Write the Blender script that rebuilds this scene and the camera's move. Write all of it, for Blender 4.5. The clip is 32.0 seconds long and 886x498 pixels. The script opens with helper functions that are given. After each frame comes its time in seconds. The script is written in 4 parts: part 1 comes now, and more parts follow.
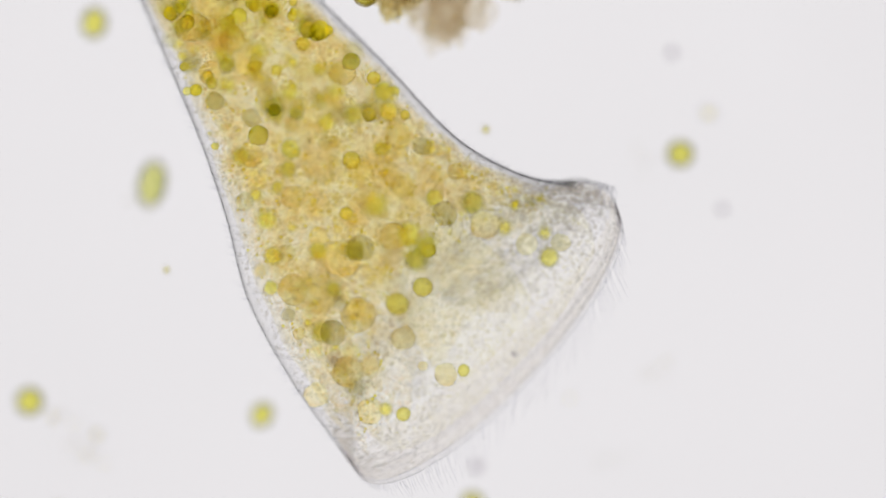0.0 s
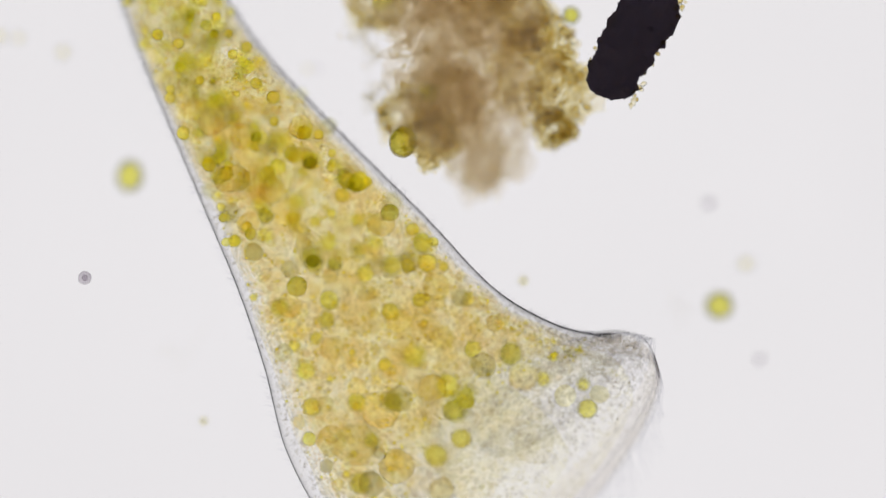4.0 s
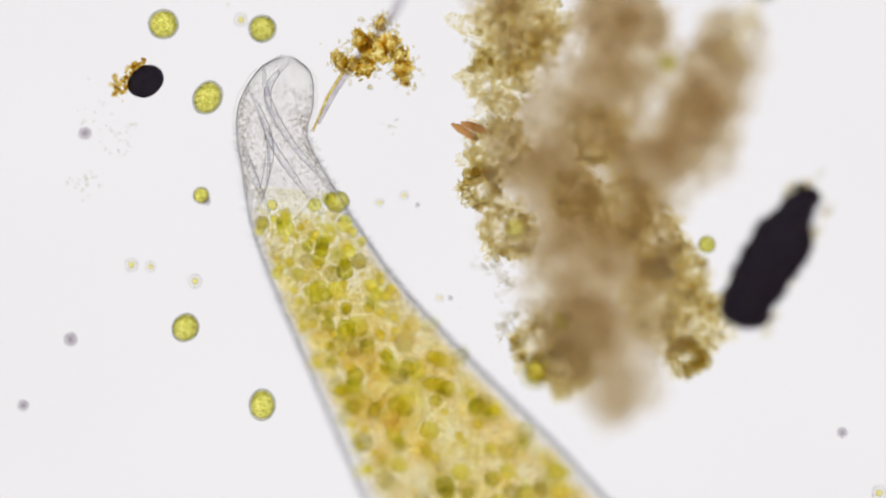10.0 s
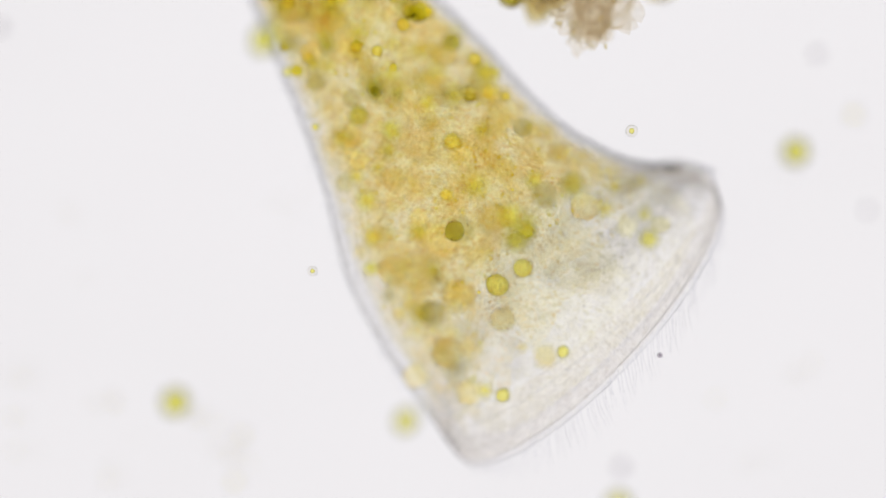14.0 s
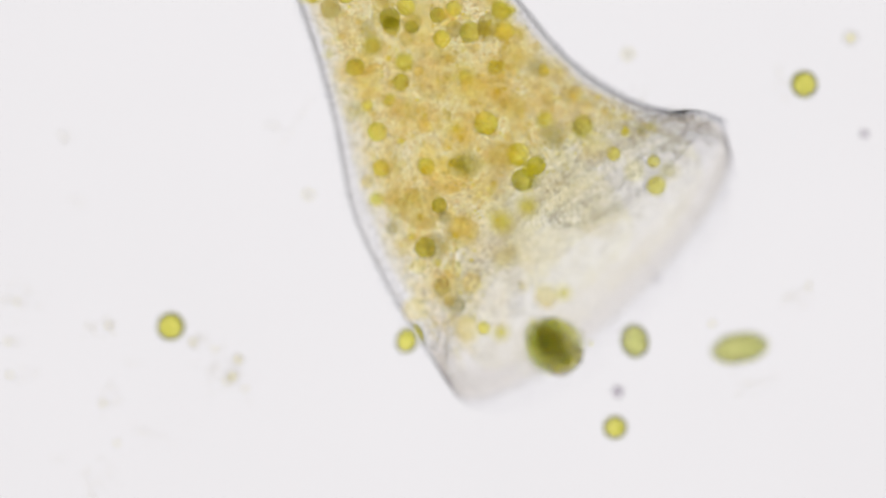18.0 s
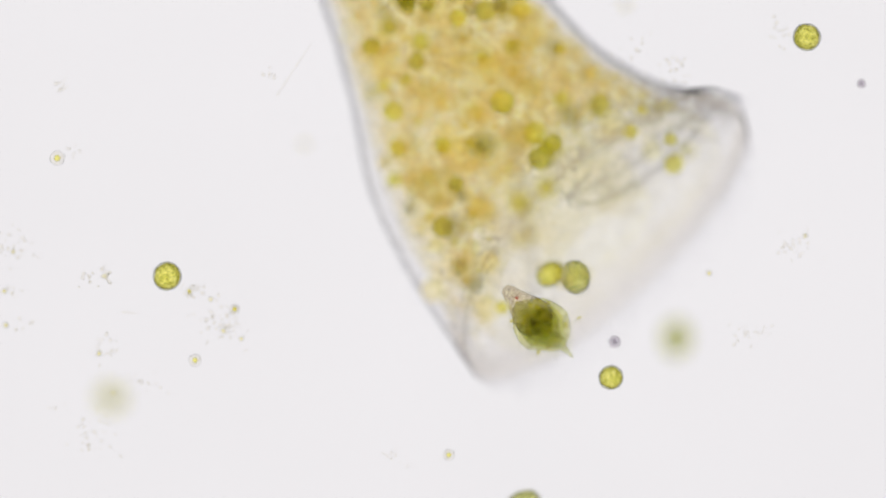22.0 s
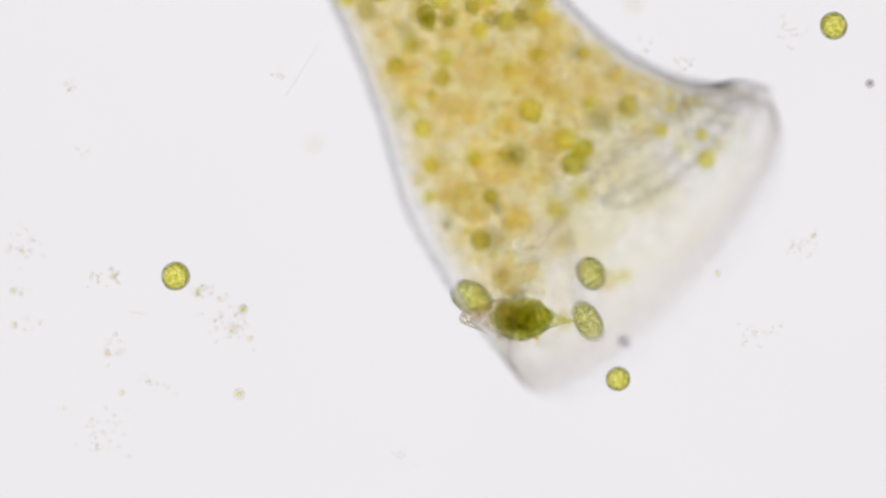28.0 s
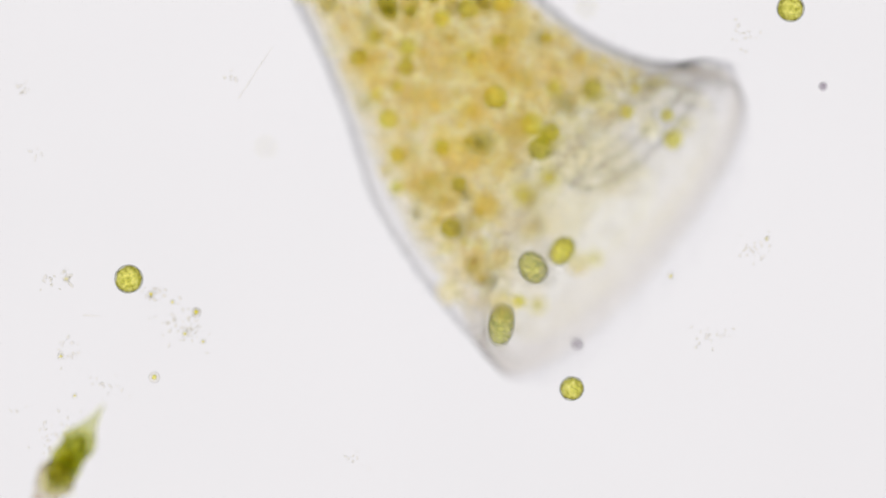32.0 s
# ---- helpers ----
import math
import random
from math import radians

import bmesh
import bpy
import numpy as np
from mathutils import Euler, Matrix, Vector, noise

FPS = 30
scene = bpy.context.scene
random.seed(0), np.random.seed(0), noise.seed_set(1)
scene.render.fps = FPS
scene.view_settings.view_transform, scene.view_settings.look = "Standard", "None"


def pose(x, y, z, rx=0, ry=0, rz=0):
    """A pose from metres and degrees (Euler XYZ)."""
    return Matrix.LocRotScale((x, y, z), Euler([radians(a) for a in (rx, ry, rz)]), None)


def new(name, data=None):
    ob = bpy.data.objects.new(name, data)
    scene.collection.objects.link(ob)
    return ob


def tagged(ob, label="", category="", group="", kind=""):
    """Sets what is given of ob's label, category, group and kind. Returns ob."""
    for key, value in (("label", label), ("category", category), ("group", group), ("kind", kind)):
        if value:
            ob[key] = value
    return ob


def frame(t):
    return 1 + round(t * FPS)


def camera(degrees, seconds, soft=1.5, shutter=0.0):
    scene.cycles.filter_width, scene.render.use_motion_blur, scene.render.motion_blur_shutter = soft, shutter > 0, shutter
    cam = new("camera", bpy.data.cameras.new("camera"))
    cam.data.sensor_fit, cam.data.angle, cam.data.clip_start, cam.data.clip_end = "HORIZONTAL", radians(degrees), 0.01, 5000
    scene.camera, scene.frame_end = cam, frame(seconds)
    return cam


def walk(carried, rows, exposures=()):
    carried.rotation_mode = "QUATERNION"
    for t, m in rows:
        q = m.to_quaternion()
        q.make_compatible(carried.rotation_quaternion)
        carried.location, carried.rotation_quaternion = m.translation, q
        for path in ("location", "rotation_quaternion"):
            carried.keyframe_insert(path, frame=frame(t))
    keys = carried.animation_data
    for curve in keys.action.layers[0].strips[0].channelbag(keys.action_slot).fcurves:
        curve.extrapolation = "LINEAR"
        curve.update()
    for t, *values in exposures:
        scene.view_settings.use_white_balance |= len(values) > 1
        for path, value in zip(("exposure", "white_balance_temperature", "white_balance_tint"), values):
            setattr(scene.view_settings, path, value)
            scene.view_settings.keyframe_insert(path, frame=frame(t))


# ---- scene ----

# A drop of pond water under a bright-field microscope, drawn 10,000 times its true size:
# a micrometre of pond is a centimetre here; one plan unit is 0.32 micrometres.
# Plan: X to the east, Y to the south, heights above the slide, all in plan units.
U = 5.0 / 1568
LENS = 1.2
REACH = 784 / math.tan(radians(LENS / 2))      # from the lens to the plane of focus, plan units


def at(x, y, z=0.0):
    return Vector(((x - 784) * U, (441 - y) * U, z * U))


# ---- camera: it looks straight down; the focus knob raises and lowers it ----
# rows: seconds, stage shift x, y, height of the plane in focus
STAGE = [
    (0.0, 0, 0, 222), (0.5, -3, 1, 222), (1.0, -3, 1, 222), (1.4, -5, 4, 222), (1.5, -6, 8, 222), (2.0, -5, 61, 220),
    (2.5, 2, 99, 215), (3.0, 8, 152, 210), (3.3, 10, 250, 204), (3.5, 12, 271, 200), (3.8, 14, 269, 200), (4.0, 66, 267, 200), (4.3, 240, 256, 200),
    (4.5, 283, 254, 198), (5.0, 290, 320, 192), (6.0, 284, 450, 180), (6.5, 280, 470, 170), (7.0, 281, 472, 160), (7.5, 284, 473, 110), (8.0, 288, 480, 70),
    (8.2, 293, 560, 60), (8.4, 299, 650, 55), (8.5, 300, 660, 50), (9.0, 301, 662, 50), (9.9, 301, 663, 50), (10.0, 301, 673, 50), (10.3, 306, 815, 55),
    (10.5, 308, 829, 55), (11.5, 309, 828, 60), (12.5, 308, 827, 60), (12.7, 306, 805, 62), (13.0, 300, 690, 105), (13.3, 290, 500, 160), (13.5, 284, 358, 215), (13.7, 266, 96, 260),
    (14.0, 258, 2, 298), (14.3, 257, -105, 302), (14.5, 257, -126, 300), (15.0, 254, -131, 265), (16.0, 251, -132, 170), (16.5, 251, -133, 130), (18.5, 251, -133, 128),
    (19.0, 250, -138, 124), (19.2, 247, -180, 105), (19.4, 245, -219, 78), (19.5, 245, -222, 62), (20.0, 245, -222, 45), (23.7, 245, -222, 42), (24.0, 248, -222, 42),
    (24.3, 266, -222, 42), (24.5, 269, -222, 42), (27.5, 269, -222, 42), (28.0, 260, -222, 42), (29.0, 260, -222, 42), (29.4, 251, -221, 42), (30.5, 250, -221, 55),
    (30.8, 250, -220, -12), (31.2, 250, -220, -70), (31.5, 241, -220, -64), (31.8, 205, -219, 5), (32.0, 177, -217, 34)]

cam = camera(LENS, 32.0, soft=1.5)
cam.data.dof.use_dof = True
cam.data.dof.focus_distance = REACH * U
cam.data.dof.aperture_fstop = 0.045
walk(cam, [(t, pose(-cx * U, cy * U, (f + REACH) * U)) for t, cx, cy, f in STAGE],
     [(0, 0.0), (4.5, 0.0), (6.5, 0.03), (8.5, 0.1), (13.5, 0.1), (16.5, 0.08), (32, 0.08)])
scene.cycles.max_bounces = 40
scene.cycles.transmission_bounces = 40
scene.cycles.transparent_max_bounces = 60

# ---- light: the condenser below the slide; an added even fill from all sides ----
world = bpy.data.worlds.new("ambient_fill")
scene.world = world
world.use_nodes = True
# pale fill with no source of its own, added to lift the darks
world.node_tree.nodes["Background"].inputs["Color"].default_value = (0.9, 0.92, 1.0, 1)
world.node_tree.nodes["Background"].inputs["Strength"].default_value = 0.45
scene.view_settings.exposure = 0.0


# ---- materials ----
def tree(name):
    m = bpy.data.materials.new(name)
    m.use_nodes = True
    nt = m.node_tree
    nt.nodes.clear()
    out = nt.nodes.new("ShaderNodeOutputMaterial")
    return m, nt, out


def ramp_noise(nt, stops, scale, detail=3.0, rough=0.55, warp=0.0):
    """Colours by a 3D noise at true size; scale: features per plan unit."""
    co = nt.nodes.new("ShaderNodeTexCoord")
    no = nt.nodes.new("ShaderNodeTexNoise")
    no.inputs["Scale"].default_value = scale
    no.inputs["Detail"].default_value = detail
    no.inputs["Roughness"].default_value = rough
    no.inputs["Distortion"].default_value = warp
    nt.links.new(co.outputs["Object"], no.inputs["Vector"])
    ra = nt.nodes.new("ShaderNodeValToRGB")
    el = ra.color_ramp.elements
    while len(el) < len(stops):
        el.new(0.5)
    for e, (p, c) in zip(el, stops):
        e.position, e.color = p, (*c, 1)
    nt.links.new(no.outputs["Fac"], ra.inputs["Fac"])
    return ra, no, co


def bumped(nt, co, scale, strength, distance):
    no = nt.nodes.new("ShaderNodeTexNoise")
    no.inputs["Scale"].default_value = scale
    no.inputs["Detail"].default_value = 4
    nt.links.new(co.outputs["Object"], no.inputs["Vector"])
    bu = nt.nodes.new("ShaderNodeBump")
    bu.inputs["Strength"].default_value = strength
    bu.inputs["Distance"].default_value = distance
    nt.links.new(no.outputs["Fac"], bu.inputs["Height"])
    return bu


IN_WATER = 0.4     # what the water around takes off a body's power to bend light


def glassy(name, stops, scale, ior=1.05, rough=0.0, bump=None, vary=0.0, detail=3.0):
    """Clear living matter: it bends the light a little and tints it."""
    m, nt, out = tree(name)
    ra, no, co = ramp_noise(nt, stops, scale, detail)
    colour = ra.outputs["Color"]
    if vary:
        oi = nt.nodes.new("ShaderNodeObjectInfo")
        hs = nt.nodes.new("ShaderNodeHueSaturation")
        mr = nt.nodes.new("ShaderNodeMapRange")
        mr.inputs["To Min"].default_value, mr.inputs["To Max"].default_value = 1 - vary, 1 + vary * 0.6
        nt.links.new(oi.outputs["Random"], mr.inputs["Value"])
        nt.links.new(mr.outputs["Result"], hs.inputs["Value"])
        nt.links.new(colour, hs.inputs["Color"])
        colour = hs.outputs["Color"]
    b = nt.nodes.new("ShaderNodeBsdfRefraction")
    b.inputs["IOR"].default_value = 1 + (ior - 1) * IN_WATER
    b.inputs["Roughness"].default_value = rough
    nt.links.new(colour, b.inputs["Color"])
    if bump:
        bu = bumped(nt, co, *bump)
        nt.links.new(bu.outputs["Normal"], b.inputs["Normal"])
    nt.links.new(b.outputs["BSDF"], out.inputs["Surface"])
    return m


def murky(name, stops, scale, solid=0.25, detail=5.0, rough=0.6, body=(0.35, 0.25, 0.12), fine=None):
    """Stained matter that lets tinted light through and scatters a part of it."""
    m, nt, out = tree(name)
    ra, no, co = ramp_noise(nt, stops, scale, detail, rough)
    tr = nt.nodes.new("ShaderNodeBsdfTransparent")
    nt.links.new(ra.outputs["Color"], tr.inputs["Color"])
    if fine:
        # grainy second scale: share of dark grains and their depth of colour
        rb, _, _ = ramp_noise(nt, [(fine[1], fine[2]), (fine[1] + 0.07, (1, 1, 1))], fine[0], 2.0)
        mu = nt.nodes.new("ShaderNodeMix")
        mu.data_type, mu.blend_type = "RGBA", "MULTIPLY"
        mu.inputs["Factor"].default_value = 1.0
        nt.links.new(ra.outputs["Color"], mu.inputs["A"])
        nt.links.new(rb.outputs["Color"], mu.inputs["B"])
        nt.links.new(mu.outputs["Result"], tr.inputs["Color"])
    di = nt.nodes.new("ShaderNodeBsdfTranslucent")
    di.inputs["Color"].default_value = (*body, 1)
    mx = nt.nodes.new("ShaderNodeMixShader")
    mx.inputs["Fac"].default_value = solid
    nt.links.new(tr.outputs["BSDF"], mx.inputs[1])
    nt.links.new(di.outputs["BSDF"], mx.inputs[2])
    nt.links.new(mx.outputs["Shader"], out.inputs["Surface"])
    return m


PER = 1 / U      # noise features per plan unit
PELLICLE = glassy("pellicle", [(0.37, (0.95, 0.945, 0.95)), (0.47, (0.99, 0.988, 0.985)), (0.56, (1.000, 0.998, 0.994))], 0.2 * PER, 0.945, 0.0, (0.12 * PER, 0.35, 3 * U), 0.0, 3.0)
BELL = murky("bell_plasm", [(0.36, (0.991, 0.956, 0.858)), (0.45, (0.995, 0.982, 0.930)), (0.53, (0.997, 0.995, 0.972)), (0.62, (0.998, 0.999, 0.991))], 0.016 * PER, 0.003, 4.0, 0.6, (0.919, 0.711, 0.513), (0.2 * PER, 0.335, (0.963, 0.851, 0.696)))
BAND = murky("tan_band", [(0.35, (0.980, 0.964, 0.931)), (0.65, (0.996, 0.988, 0.964))], 0.05 * PER, 0.004, fine=(0.2 * PER, 0.34, (0.944, 0.927, 0.886)))
FIELD = murky("frontal_membrane", [(0.3, (0.95, 0.94, 0.94)), (0.7, (1.0, 1.0, 0.99))], 0.06 * PER, 0.01, 4.0, 0.6, (0.8, 0.8, 0.8))
LIP = glassy("peristome_lip", [(0.38, (0.964, 0.964, 0.975)), (0.5, (0.993, 0.993, 0.993)), (0.6, (1.000, 1.000, 0.993))], 0.16 * PER, 1.05, 0.0, (0.12 * PER, 0.6, 4 * U))
PLEAT = glassy("stalk_pleat", [(0.38, (0.910, 0.910, 0.946)), (0.6, (1.000, 1.000, 0.991))], 0.16 * PER, 1.13, 0.0, (0.12 * PER, 0.6, 4 * U))
COMB = glassy("comb_of_membranelles", [(0.38, (0.887, 0.877, 0.857)), (0.6, (0.959, 0.950, 0.933))], 0.16 * PER, 1.12)
LEAF = glassy("oral_leaf", [(0.36, (0.925, 0.925, 0.947)), (0.46, (0.984, 0.984, 0.987)), (0.55, (1.000, 1.000, 0.996))], 0.2 * PER, 0.965, 0.0, (0.12 * PER, 0.6, 4 * U))
HAZE = murky("clear_plasm", [(0.35, (0.993, 0.987, 0.923)), (0.65, (1.000, 0.999, 0.978))], 0.03 * PER, 0.004, fine=(0.2 * PER, 0.34, (0.899, 0.883, 0.727)))
BAR = glassy("membranelle", [(0.3, (0.954, 0.949, 0.949)), (0.7, (0.990, 0.985, 0.980))], 0.1 * PER, 1.05)
CILIA = glassy("cilia", [(0.3, (0.927, 0.927, 0.944)), (0.7, (0.984, 0.984, 0.984))], 0.1 * PER, 1.035)
PLASM = murky("endoplasm", [(0.36, (0.995, 0.978, 0.868)), (0.46, (0.996, 0.986, 0.924)), (0.54, (0.997, 0.995, 0.960)), (0.64, (0.998, 0.999, 0.989))], 0.022 * PER, 0.003, fine=(0.19 * PER, 0.335, (0.961, 0.868, 0.711)))
GREEN = glassy("green_plastid", [(0.36, (0.779, 0.794, 0.359)), (0.48, (0.915, 0.919, 0.507)), (0.6, (0.989, 0.979, 0.669))], 0.13 * PER, 1.065, 0.0, (0.12 * PER, 0.4, 3 * U), 0.12)
DULL = glassy("dull_green_plastid", [(0.36, (0.932, 0.906, 0.757)), (0.5, (0.963, 0.955, 0.828)), (0.64, (0.980, 0.984, 0.900))], 0.14 * PER, 1.035, 0.0, (0.1 * PER, 0.4, 3 * U), 0.14)
GOLD = glassy("golden_droplet", [(0.4, (1.000, 0.959, 0.488)), (0.6, (1.000, 0.991, 0.617))], 0.08 * PER, 1.11, 0.0, None, 0.03)
BROWN = glassy("brown_vacuole", [(0.34, (0.962, 0.862, 0.683)), (0.44, (0.992, 0.946, 0.762)), (0.54, (1.000, 0.982, 0.822)), (0.66, (1.000, 0.994, 0.898))], 0.17 * PER, 1.025, 0.0, (0.14 * PER, 0.6, 4 * U), 0.05, 5.0)
GRANULE = glassy("granules", [(0.35, (0.965, 0.955, 0.935)), (0.65, (1, 0.998, 0.988))], 0.02 * PER, 1.08)
PALE_GRANULE = glassy("pale_granules", [(0.35, (0.975, 0.967, 0.949)), (0.65, (1.000, 0.997, 0.985))], 0.02 * PER, 1.06)
CLEAR = glassy("clear_vacuole", [(0.35, (0.95, 0.93, 0.88)), (0.65, (1.0, 1.0, 0.98))], 0.07 * PER, 0.994, 0.0, (0.1 * PER, 0.3, 3 * U))
WALL = glassy("alga_wall", [(0.3, (0.960, 0.960, 0.870)), (0.7, (0.992, 0.992, 0.935))], 0.05 * PER, 1.13)
CHLORO = glassy("chloroplast", [(0.38, (0.707, 0.707, 0.239)), (0.48, (0.937, 0.914, 0.431)), (0.58, (1.000, 0.982, 0.600))], 0.13 * PER, 1.05, 0.0, (0.12 * PER, 0.6, 4 * U), 0.05, 4.0)
OLIVE = glassy("packed_chloroplast", [(0.38, (0.629, 0.657, 0.385)), (0.48, (0.845, 0.862, 0.559)), (0.58, (0.983, 0.966, 0.682))], 0.16 * PER, 1.05, 0.0, (0.14 * PER, 0.6, 5 * U), 0.04, 4.0)
FLOC = murky("brown_floc", [(0.33, (0.977, 0.951, 0.869)), (0.46, (0.987, 0.974, 0.902)), (0.58, (0.995, 0.985, 0.930)), (0.7, (0.997, 0.995, 0.968))], 0.05 * PER, 0.03, 6.0, 0.65, (0.843, 0.768, 0.625), (0.14 * PER, 0.37, (0.926, 0.864, 0.686)))
FLOC_CORE = murky("grey_brown_floc", [(0.33, (0.974, 0.951, 0.906)), (0.46, (0.984, 0.966, 0.928)), (0.58, (0.990, 0.977, 0.946)), (0.7, (0.997, 0.992, 0.975))], 0.035 * PER, 0.06, 6.0, 0.65, (0.914, 0.852, 0.765))
GRAIN = glassy("golden_grit", [(0.34, (0.912, 0.852, 0.667)), (0.5, (0.972, 0.935, 0.782)), (0.66, (0.996, 0.982, 0.904))], 0.05 * PER, 1.1, 0.0, None, 0.0)
AMBER = glassy("amber_litter", [(0.34, (0.775, 0.639, 0.299)), (0.48, (0.925, 0.811, 0.438)), (0.62, (0.981, 0.931, 0.654))], 0.09 * PER, 1.045, 0.0, (0.12 * PER, 0.6, 4 * U), 0.06, 5.0)
HYALINE = glassy("clear_grit", [(0.35, (0.95, 0.94, 0.90)), (0.65, (1.0, 0.995, 0.985))], 0.06 * PER, 1.05)
SOOT = murky("black_soot", [(0.4, (0.0, 0.0, 0.0)), (0.7, (0.02, 0.015, 0.01))], 0.05 * PER, 0.97, 5, 0.6, (0.24, 0.21, 0.25))
RUST = glassy("rust_red", [(0.4, (0.62, 0.4, 0.22)), (0.6, (0.86, 0.66, 0.4))], 0.06 * PER, 1.05)
EYESPOT = glassy("eyespot_red", [(0.4, (0.75, 0.25, 0.1)), (0.6, (0.9, 0.4, 0.15))], 0.1 * PER, 1.03)
MAUVE = glassy("mauve_plasm", [(0.38, (0.62, 0.57, 0.52)), (0.48, (0.86, 0.82, 0.74)), (0.58, (0.98, 0.96, 0.88))], 0.2 * PER, 1.05, 0.0, (0.14 * PER, 0.5, 4 * U), 0.0, 4.0)
SWELL = glassy("green_swelling", [(0.38, (0.838, 0.857, 0.633)), (0.5, (0.924, 0.933, 0.724)), (0.6, (0.981, 0.971, 0.825))], 0.1 * PER, 1.004, 0.0, None, 0.0)
BOTTLE = glassy("bottle_green_plasm", [(0.38, (0.616, 0.645, 0.445)), (0.48, (0.847, 0.867, 0.639)), (0.58, (0.981, 0.971, 0.782))], 0.2 * PER, 1.04, 0.0, (0.14 * PER, 0.6, 5 * U), 0.0, 4.0)

m, nt, out = tree("condenser_glow")
em = nt.nodes.new("ShaderNodeEmission")
em.inputs["Color"].default_value = (0.985, 0.96, 0.98, 1)
co = nt.nodes.new("ShaderNodeTexCoord")
far = nt.nodes.new("ShaderNodeVectorMath")
far.operation = "LENGTH"
# glow dims outwards from the lens centre, set so bent rays look darker
fall = nt.nodes.new("ShaderNodeMapRange")
fall.interpolation_type = "SMOOTHERSTEP"
for key, value in (("From Min", 0.0), ("From Max", 66.0), ("To Min", 0.878), ("To Max", 0.42)):
    fall.inputs[key].default_value = value
nt.links.new(co.outputs["Object"], far.inputs[0])
nt.links.new(far.outputs["Value"], fall.inputs["Value"])
nt.links.new(fall.outputs["Result"], em.inputs["Strength"])
nt.links.new(em.outputs["Emission"], out.inputs["Surface"])
GLOW = m
SLIDE = murky("slide_glass", [(0.3, (0.985, 0.985, 0.985)), (0.7, (1.0, 1.0, 1.0))], 0.002 * PER, 0.004, 2, 0.5, (0.8, 0.8, 0.8))
m, nt, out = tree("black_metal")
pb = nt.nodes.new("ShaderNodeBsdfPrincipled")
pb.inputs["Base Color"].default_value = (0.03, 0.03, 0.032, 1)
pb.inputs["Metallic"].default_value = 0.6
pb.inputs["Roughness"].default_value = 0.5
nt.links.new(pb.outputs["BSDF"], out.inputs["Surface"])
METAL = m


# ---- mesh helpers ----
def mesh_of(name, verts, faces, material, smooth=True):
    me = bpy.data.meshes.new(name)
    me.from_pydata([tuple(v) for v in verts], [], faces)
    me.materials.append(material)
    if smooth:
        me.polygons.foreach_set("use_smooth", [True] * len(me.polygons))
    me.update()
    return me


def part(name, me, parent, label="", m=None):
    ob = new(name, me)
    ob.parent = parent
    if m is not None:
        ob.matrix_basis = m
    if label:
        tagged(ob, label)
    return ob


def thing(name, x, y, z, label, category, group="", turn=0.0, kind=""):
    ob = new(name)
    ob.empty_display_size = 10 * U
    p = at(x, y, z)
    ob.matrix_basis = pose(p.x, p.y, p.z, 0, 0, turn)
    return tagged(ob, label, category, group, kind)


def ball(subdiv):
    bm = bmesh.new()
    bmesh.ops.create_icosphere(bm, subdivisions=subdiv, radius=1.0)
    v = [x.co.copy() for x in bm.verts]
    f = [[w.index for w in p.verts] for p in bm.faces]
    bm.free()
    return v, f


BALLS = {k: ball(k) for k in (1, 2, 3, 4, 5)}


def blob(name, material, size, lump=0.12, freq=1.3, seed=0, subdiv=3, unit=U, squash=(1, 1, 1), rough=0.0):
    """An uneven round body; size and lumps in plan units."""
    v, f = BALLS[subdiv]
    off = Vector((seed * 7.13, seed * 3.7, seed * 1.9))
    pts = []
    for p in v:
        k = 1 + lump * (noise.noise(p * freq + off) + 0.5 * noise.noise(p * freq * 2.3 + off) + rough * noise.noise(p * freq * 6.1 + off))
        pts.append(Vector((p.x * squash[0], p.y * squash[1], p.z * squash[2])) * (k * size * unit))
    return mesh_of(name, pts, f, material)


def stretch(x, y, z, sx=1.0, sy=None, sz=None, rz=0.0, rx=0.0):
    """A part's place in its thing's space, plan units, with its own size."""
    sy = sx if sy is None else sy
    sz = min(sx, sy) if sz is None else sz
    return Matrix.LocRotScale(Vector((x, -y, z)) * U, Euler((radians(rx), 0, radians(rz))), (sx, sy, sz))


def tube(path, radii, sides=8, closed=True):
    """Verts and faces of a tapering tube through points in metres."""
    verts, faces = [], []
    n = len(path)
    for i, p in enumerate(path):
        d = (path[min(i + 1, n - 1)] - path[max(i - 1, 0)]).normalized()
        a = d.orthogonal().normalized()
        b = d.cross(a)
        for k in range(sides):
            w = 2 * math.pi * k / sides
            verts.append(p + (a * math.cos(w) + b * math.sin(w)) * radii[i])
    for i in range(n - 1):
        for k in range(sides):
            faces.append([i * sides + k, i * sides + (k + 1) % sides, (i + 1) * sides + (k + 1) % sides, (i + 1) * sides + k])
    if closed:
        faces.append([k for k in range(sides)][::-1])
        faces.append([(n - 1) * sides + k for k in range(sides)])
    return verts, faces


def merged(pieces):
    verts, faces = [], []
    for v, f in pieces:
        o = len(verts)
        verts += v
        faces += [[i + o for i in p] for p in f]
    return verts, faces


